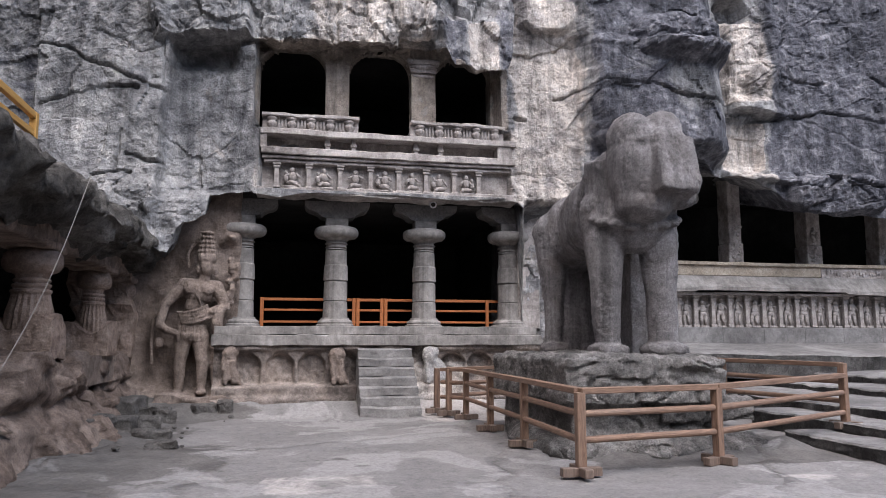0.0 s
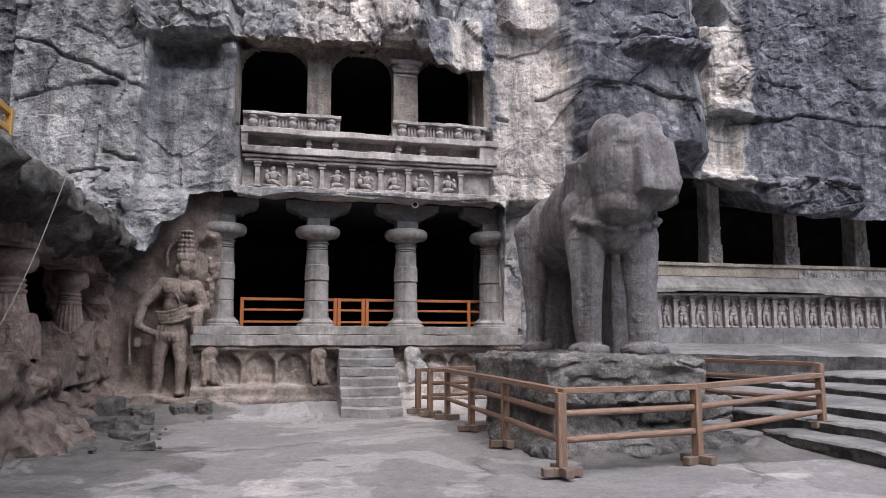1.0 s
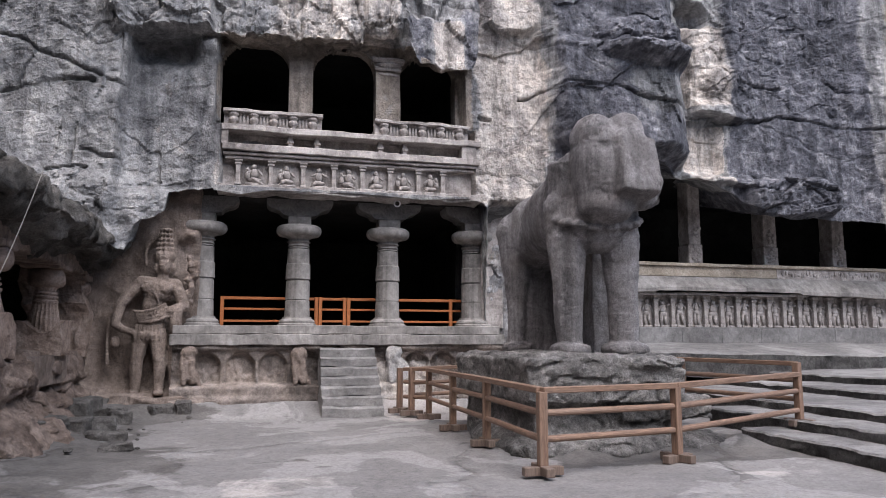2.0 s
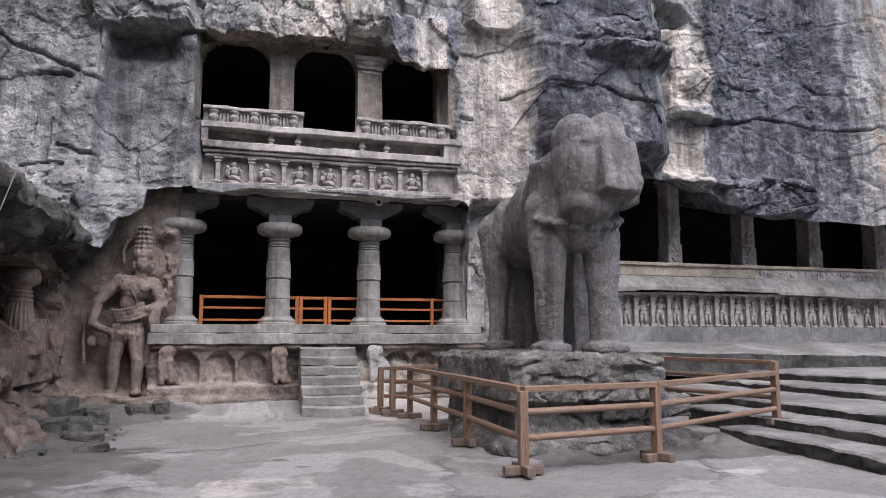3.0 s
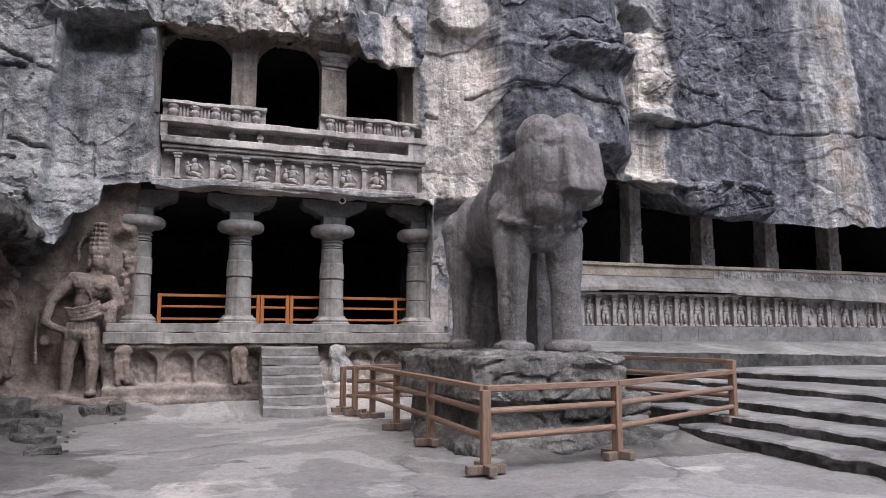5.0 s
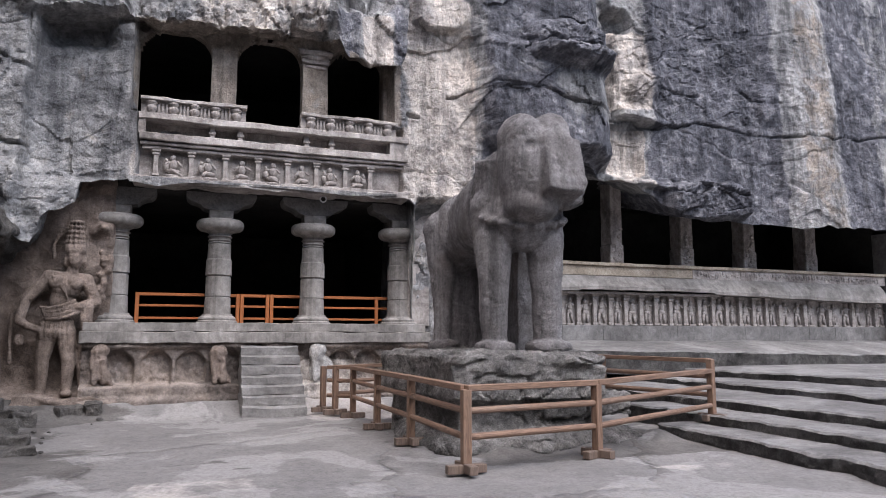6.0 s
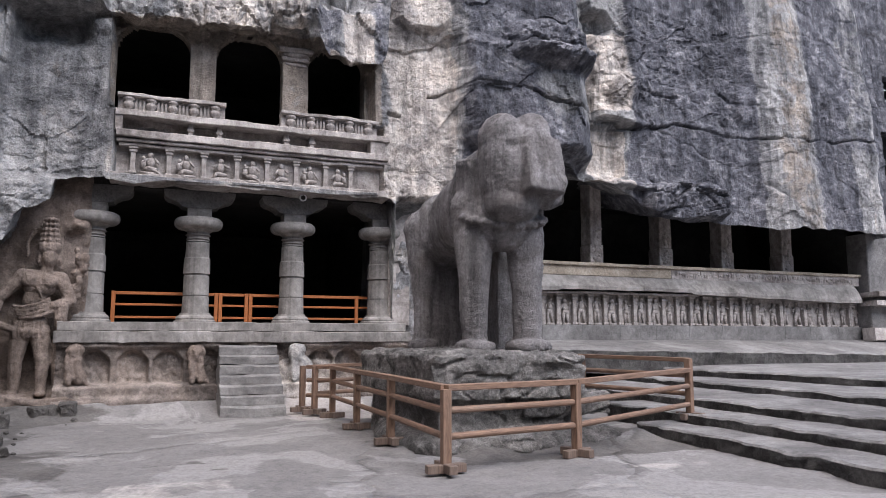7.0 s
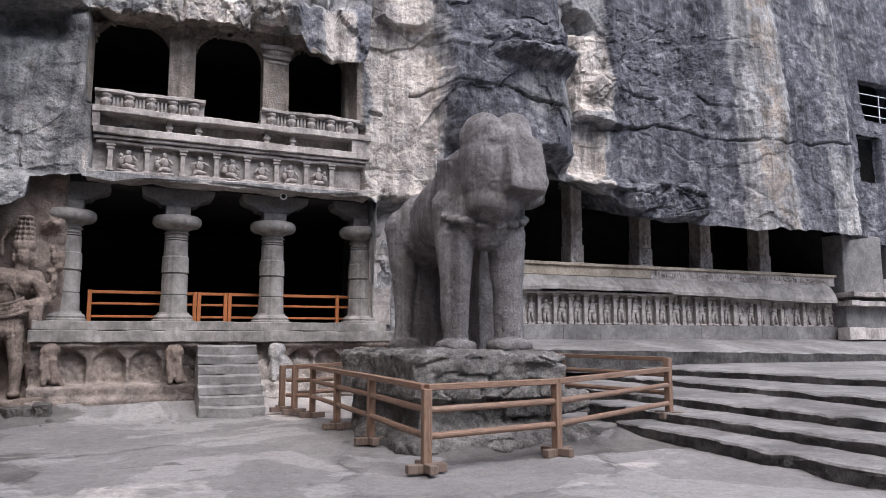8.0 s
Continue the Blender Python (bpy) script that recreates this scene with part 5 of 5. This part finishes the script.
# ---------------------------------------------------------------- side cave columns
def cave_column(m, label, wide=1.0, crown=1.0, worn=0.0):
    """Eroded block, flared fluted drum, ringed neck and cushion."""
    c = thing("cave_column", m, label, "column", "side cave columns")
    seed = m.translation.y
    b = bmesh.new()
    add_box(b, -0.36 * wide, 0.36 * wide, -0.36, 0.36, 0, 0.66, cuts=9)
    for v in b.verts:                                                  # broken upper corners
        gone = max(0, noise.noise((v.co.x * 2.2 + seed, v.co.y * 2.2, seed)) + 0.1) * max(0, v.co.z - 0.3)
        v.co.z -= 0.9 * gone
        v.co.x *= 1 - 0.25 * gone - worn * 0.2 * noise.noise((v.co.z * 3 + seed, v.co.y, 1.0))
    part("block", roughen(b, 0.045, 2.5, seed, 0.02), CAVE, c)
    flute = bmesh.new()
    n = 40
    rings = []
    for z, r in ((0.45, 0.28), (0.70, 0.26), (0.86, 0.225), (0.98, 0.205)):
        r *= crown
        rings.append([flute.verts.new(((r - 0.022 * (i % 2)) * math.cos(2 * math.pi * i / n), (r - 0.022 * (i % 2)) * math.sin(2 * math.pi * i / n), z)) for i in range(n)])
    for lo, hi in zip(rings, rings[1:]):
        for i in range(n):
            flute.faces.new((lo[i], lo[(i + 1) % n], hi[(i + 1) % n], hi[i]))
    part("fluted_drum", flute, CAVE, c)
    part("neck", roughen(lathe([(crown * r, z) for r, z in ((0.2, 0.95), (0.225, 0.99), (0.225, 1.02), (0.19, 1.04), (0.215, 1.075), (0.215, 1.10), (0.18, 1.12), (0.205, 1.155), (0.2, 1.18), (0.17, 1.2), (0.19, 1.26), (0.22, 1.3))], 24), 0.012, 6, seed), CAVE, c)
    part("cushion", roughen(lathe([(crown * r, z) for r, z in ((0.2, 1.27), (0.285, 1.30), (0.325, 1.38), (0.33, 1.47), (0.31, 1.56), (0.25, 1.63), (0.2, 1.65))], 28), 0.02, 3.5, seed), CAVE, c, smooth=True)
    part("cap", roughen(box(-0.34, 0.34, -0.5, 0.5, 1.62, 1.74, bevel=0.02, cuts=4), 0.03, 3, seed), CAVE, c)
    return c


cave_column(F @ pose(-7.02, -6.0, 1.33), "squat brown stone column with a broad cushion capital", 1.15, 1.25, 1.0)
cave_column(F @ pose(-7.05, -2.5, 1.33), "squat brown stone column with a fluted drum", 1.1)
cave_column(F @ pose(-7.0, -0.55, 1.25), "engaged eroded brown stone column in the cave corner", 1.0, 1.0, 1.5)
pier = box(-7.9, -6.72, -0.95, -0.2, 1.15, 3.4, cuts=14)
for v in pier.verts:                                                   # worn figure niche and mouldings on its face
    v.co.x += 0.10 * math.exp(-((v.co.z - 2.1) / 0.25) ** 2) - 0.10 * math.exp(-((v.co.z - 2.75) / 0.12) ** 2)
    v.co.y += -0.10 * (math.sin(v.co.z * 9) > 0.3) * (v.co.z > 2.3)
solo("pier_west_cave", roughen(pier, 0.10, 2.4, 3.0, 0.035), CAVE, F, "eroded brown rock pier at the cave corner", "pier", kind="structure")
slab("beam_west_cave", (-7.5, -6.72, -10.8, -0.4, 3.0, 3.32), BANK, "brown stone beam over the side cave columns", 0.03)

# ---------------------------------------------------------------- gallery on the east side
gal = thing("gallery_front", F, "carved stone gallery front with figure frieze and sill", "gallery")
part("sill", worn_box(6.0, 21.0, 1.05, 2.1, 3.80, 3.90, 0.2, 0.015), BUFF, gal)
part("sill_band", worn_box(6.0, 12.4, 1.14, 1.8, 3.50, 3.80, 0.2, 0.012), BUFF, gal, "plain buff stone band")
part("sill_band", worn_box(12.4, 20.9, 1.12, 1.8, 3.48, 3.80, 0.2, 0.02, 4), CARVED, gal)
band = bmesh.new()
rr = random.Random(5)
for i in range(70):
    add_ball(band, (12.6 + 0.115 * i + rr.uniform(-0.02, 0.02), 1.11, 3.64 + rr.uniform(-0.05, 0.05)), (rr.uniform(0.03, 0.06), 0.03, rr.uniform(0.04, 0.10)), seg=6)
part("relief_band", roughen(band, 0.02, 8), CARVED, gal, "worn carved band")["kind"] = "stuff"
eave = bmesh.new()
n = 110
rows = []
for i in range(n + 1):
    x = 6.0 + 14.6 * i / n
    j = 0.035 * noise.noise((x * 1.1, 0, 3)) + 0.02 * noise.noise((x * 5, 1, 3))
    drop = -0.16 * max(0, min(1, (x - 12) / 7)) ** 1.3 + (0.05 if 8.0 < x < 13 else 0)
    rows.append([eave.verts.new(p) for p in ((x, 1.5, 3.52), (x, 1.12, 3.49), (x, 0.92, 3.24), (x, 0.80 + j, 3.10 + drop + j), (x, 0.80 + j, 3.0 + drop + j), (x, 1.25, 3.0 + drop), (x, 1.5, 2.95))])
for a, b in zip(rows, rows[1:]):
    for j in range(6):
        eave.faces.new((a[j], b[j], b[j + 1], a[j + 1]))
part("eave", eave, COLUMN, gal)
part("moulding", worn_box(6.0, 13.4, 0.98, 1.6, 2.93, 3.0, seed=4), CARVED, gal)
part("frieze_wall", worn_box(6.0, 21.0, 1.32, 2.0, 1.9, 3.1, 0.2, 0.03), CARVED, gal)
x = 6.3
while x < 20.4:
    x1 = min(x + 1.35 + 0.3 * noise.noise((x * 3, 0, 0)), 20.9)
    part("dado_block", worn_box(x, x1 - 0.012, 1.12, 1.9, 0.6, 1.99, 0.2, 0.01, x), STEP, gal)
    x = x1
n = 26
for i in range(n):
    x = 6.55 + 0.555 * i
    if x < 15.9:
        pilaster(gal, x, 1.24, 2.0, 2.94, 0.12, CARVED)
    elif i % 2:
        g = worn_box(-0.07, 0.07, -0.1, 0.1, 0, 0.55 + 0.3 * random.Random(i).random(), 0.05, 0.04, i)
        part("worn_pilaster", g, CARVED, gal, m=pose(x, 1.26, 2.0))
    part("relief_figure", figure(i * 3 + 50, False), CARVED, gal, m=pose(x + 0.28, 1.285, 2.03) @ Matrix.Diagonal((1.15 + 0.25 * math.sin(i * 2.3), 1.1, 1.10 + 0.08 * math.sin(i * 1.7), 1)), smooth=True)
    add = bmesh.new()
    add_box(add, -0.14, 0.14, -0.06, 0.1, 0, 0.05, bevel=0.01)
    part("figure_base", add, CARVED, gal, m=pose(x + 0.28, 1.25, 1.995))
for i, (x, w) in enumerate(((9.8, 0.48), (12.5, 0.54), (15.1, 0.54), (17.85, 0.54))):
    pl = thing("gallery_pillar", F @ pose(x, 1.75, 3.9), "square grey stone gallery pillar with worn carving", "pillar", "gallery pillars")
    g = bmesh.new()
    add_box(g, -w / 2, w / 2, -0.30, 0.30, 0, 0.62, bevel=0.02, cuts=3)
    part("base_block", roughen(g, 0.015, 4, i), CARVED, pl)
    g = bmesh.new()
    add_box(g, -w / 2 + 0.03, w / 2 - 0.03, -0.28, 0.28, 0.62, 2.75, bevel=0.02, cuts=5)
    part("shaft", roughen(g, 0.02, 3, i + 7), CARVED, pl)
    rel = bmesh.new()
    rr = random.Random(i + 90)
    for k in range(14):
        add_ball(rel, (rr.uniform(-0.15, 0.15), 0, rr.uniform(0.1, 1.15)), (rr.uniform(0.04, 0.09), 0.04, rr.uniform(0.04, 0.09)), seg=8)
    part("relief", rel, CARVED, pl, m=pose(0, -0.295, 0), smooth=True)
slab("wall_gallery_end", (20.95, 23.1, 0.75, 1.6, 0.5, 5.4), STEP, "grey rock wall beyond the gallery", 0.03)
slab("wall_gallery_low", (23.1, 29.0, 0.75, 1.6, 0.5, 3.8), STEP, "low grey rock wall beyond the gallery", 0.03)
# far hall in the near-black tone, its shade painted into the rock
slab("ceiling_far_east", (21.0, 29.0, 1.7, 4.5, 6.6, 7.1), NEAR_BLACK, "dark rock ceiling of a far hall")
slab("floor_far_east", (21.0, 29.0, 1.6, 4.5, 3.4, 3.75), NEAR_BLACK, "dark rock floor of a far hall")
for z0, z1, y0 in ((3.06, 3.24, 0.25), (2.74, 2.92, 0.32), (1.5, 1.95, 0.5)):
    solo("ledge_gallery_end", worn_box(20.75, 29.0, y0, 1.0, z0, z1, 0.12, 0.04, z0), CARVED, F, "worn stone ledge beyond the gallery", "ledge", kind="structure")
slab("wall_back_far_east", (20.9, 29.5, 4.5, 5.0, 3.4, 14.0), NEAR_BLACK, "shade-dark rock behind the far openings")
rail = thing("white_rail", F @ pose(24.0, 1.85, 10.4), "thin white metal rail in a far opening", "rail")
for z in (0.3, 0.75, 1.2):
    rail_part("bar", rail, (0, 0, z), (4.5, 0, z), 0.035, 0.035, METAL, True)
for x in (1.2, 2.4, 3.6):
    rail_part("post", rail, (x, 0, -0.02), (x, 0, 1.25), 0.035, 0.035, METAL, True)

# ---------------------------------------------------------------- small things
for i, (x, z, s_) in enumerate(((-0.05, 1.12, 1.1), (-2.24, 1.12, 0.95), (-4.6, 1.14, 0.8))):
    g = bmesh.new()
    add_ball(g, (0, 0, 0.15), (0.16 * s_, 0.16, 0.2 * s_), seg=12)
    add_ball(g, (0.1, 0.05, 0.2), (0.14, 0.14, 0.17), seg=12)
    add_limb(g, (-0.05, -0.05, 0.05), (-0.02, -0.08, -0.45), 0.09, 0.06)
    add_limb(g, (0.12, -0.02, 0.0), (0.16, -0.02, -0.42), 0.09, 0.08)
    add_limb(g, (0.05, 0.08, 0.0), (0.3, 0.05, -0.5), 0.08, 0.06)
    if i == 0:                                                         # sunk in a swollen mass of limewashed rock
        add_ball(g, (0.16, 0.12, -0.30), (0.30, 0.16, 0.42), seg=14)
        add_ball(g, (0.22, 0.10, -0.75), (0.42, 0.22, 0.30), seg=14)
    solo("plinth_figure", carve(g, 0.03, 0.03, 5, 2, i + 1.0), LIME if i == 0 else BROWN, F @ pose(x, -1.02, z), "eroded animal carving beside the stone stair", "carving", "plinth carvings", smooth=True)

rocks = ((-5.95, -2.1, 0.62, 0.5, 0.24), (-6.2, -2.8, 0.9, 0.7, 0.10), (-5.85, -3.35, 0.55, 0.4, 0.16), (-6.3, -3.7, 0.8, 0.8, 0.2), (-5.6, -2.55, 0.42, 0.3, 0.20), (-6.45, -2.2, 0.7, 0.9, 0.42), (-5.45, -4.6, 0.6, 0.3, 0.05), (-6.6, -4.6, 0.7, 1.2, 0.3), (-5.1, -5.9, 0.5, 0.25, 0.03), (-5.0, -1.5, 0.45, 0.35, 0.22), (-4.55, -1.5, 0.3, 0.35, 0.28))
for i, (x, y, a, b, h) in enumerate(rocks):
    g = bmesh.new()
    add_box(g, -a / 2, a / 2, -b / 2, b / 2, -0.12, h, bevel=0.03, cuts=4)
    solo("broken_slab", roughen(g, 0.06, 3.1, i * 2.3, 0.03), SLAB, F @ pose(x, y, 0.06, 0, 0, i * 13 % 30 - 12), "dark broken rock slab on the courtyard floor", "rock", "broken slabs by the bank")

rr = random.Random(11)
for i in range(18):
    x, y = rr.uniform(-6.2, -4.4), rr.uniform(-6.5, -1.9)
    r = rr.uniform(0.02, 0.07)
    g = bmesh.new()
    bmesh.ops.create_icosphere(g, subdivisions=2, radius=r)
    for v in g.verts:
        v.co.z *= 0.55
    solo("stone_chip", roughen(g, r * 0.5, 1.4 / r, i), SLAB, F @ pose(x, y, 0.02 + 0.3 * r, 0, 0, i * 37), "small loose grey stone chip on the courtyard floor", "stone", "loose stone chips")

cable = bpy.data.curves.new("hanging_cable", "CURVE")
cable.dimensions, cable.bevel_depth = "3D", 0.0045
sp = cable.splines.new("POLY")
sp.points.add(12)
for i, p in enumerate(sp.points):
    t = 1.35 * i / 12
    p.co = (-5.93 - 0.10 * t, -7.35 - 1.75 * t, 3.86 - 1.95 * t - 0.22 * math.sin(math.pi * t / 1.35), 1)
cable.materials.append(WIRE)
cb = new("hanging_cable", cable)
cb.matrix_world = F
tagged(cb, "thin grey cable hanging from the rock brow", "cable")

yr = thing("yellow_rail", F, "yellow painted wooden rail on the rock brow", "rail")
rail_part("top_rail", yr, (-6.9, -10.5, 4.86), (-6.9, -6.72, 4.81), 0.08, 0.10, YELLOW)
rail_part("rail", yr, (-6.9, -10.5, 4.56), (-6.9, -6.75, 4.55), 0.07, 0.09, YELLOW)
for y in (-6.75, -8.6, -10.4):
    rail_part("post", yr, (-6.9, y, 3.95), (-6.9, y, 4.86), 0.10, 0.10, YELLOW)

# capitals of the upper pillars
for x in (-0.11,):
    cap = bmesh.new()
    add_box(cap, -0.33, 0.33, -0.02, 0.3, 0.0, 0.10, bevel=0.02, cuts=2)
    add_ball(cap, (0, 0.1, 0.16), (0.36, 0.16, 0.10))
    add_box(cap, -0.42, 0.42, -0.06, 0.3, 0.22, 0.34, bevel=0.03, cuts=2)
    add_box(cap, -0.26, 0.26, 0.0, 0.3, -0.12, -0.05, bevel=0.015, cuts=2)
    solo("pillar_capital", roughen(cap, 0.03, 4, x, 0.012), CARVED, F @ pose(x, -0.46, 8.36), "worn stone capital of an upper pillar", "capital", "upper capitals")
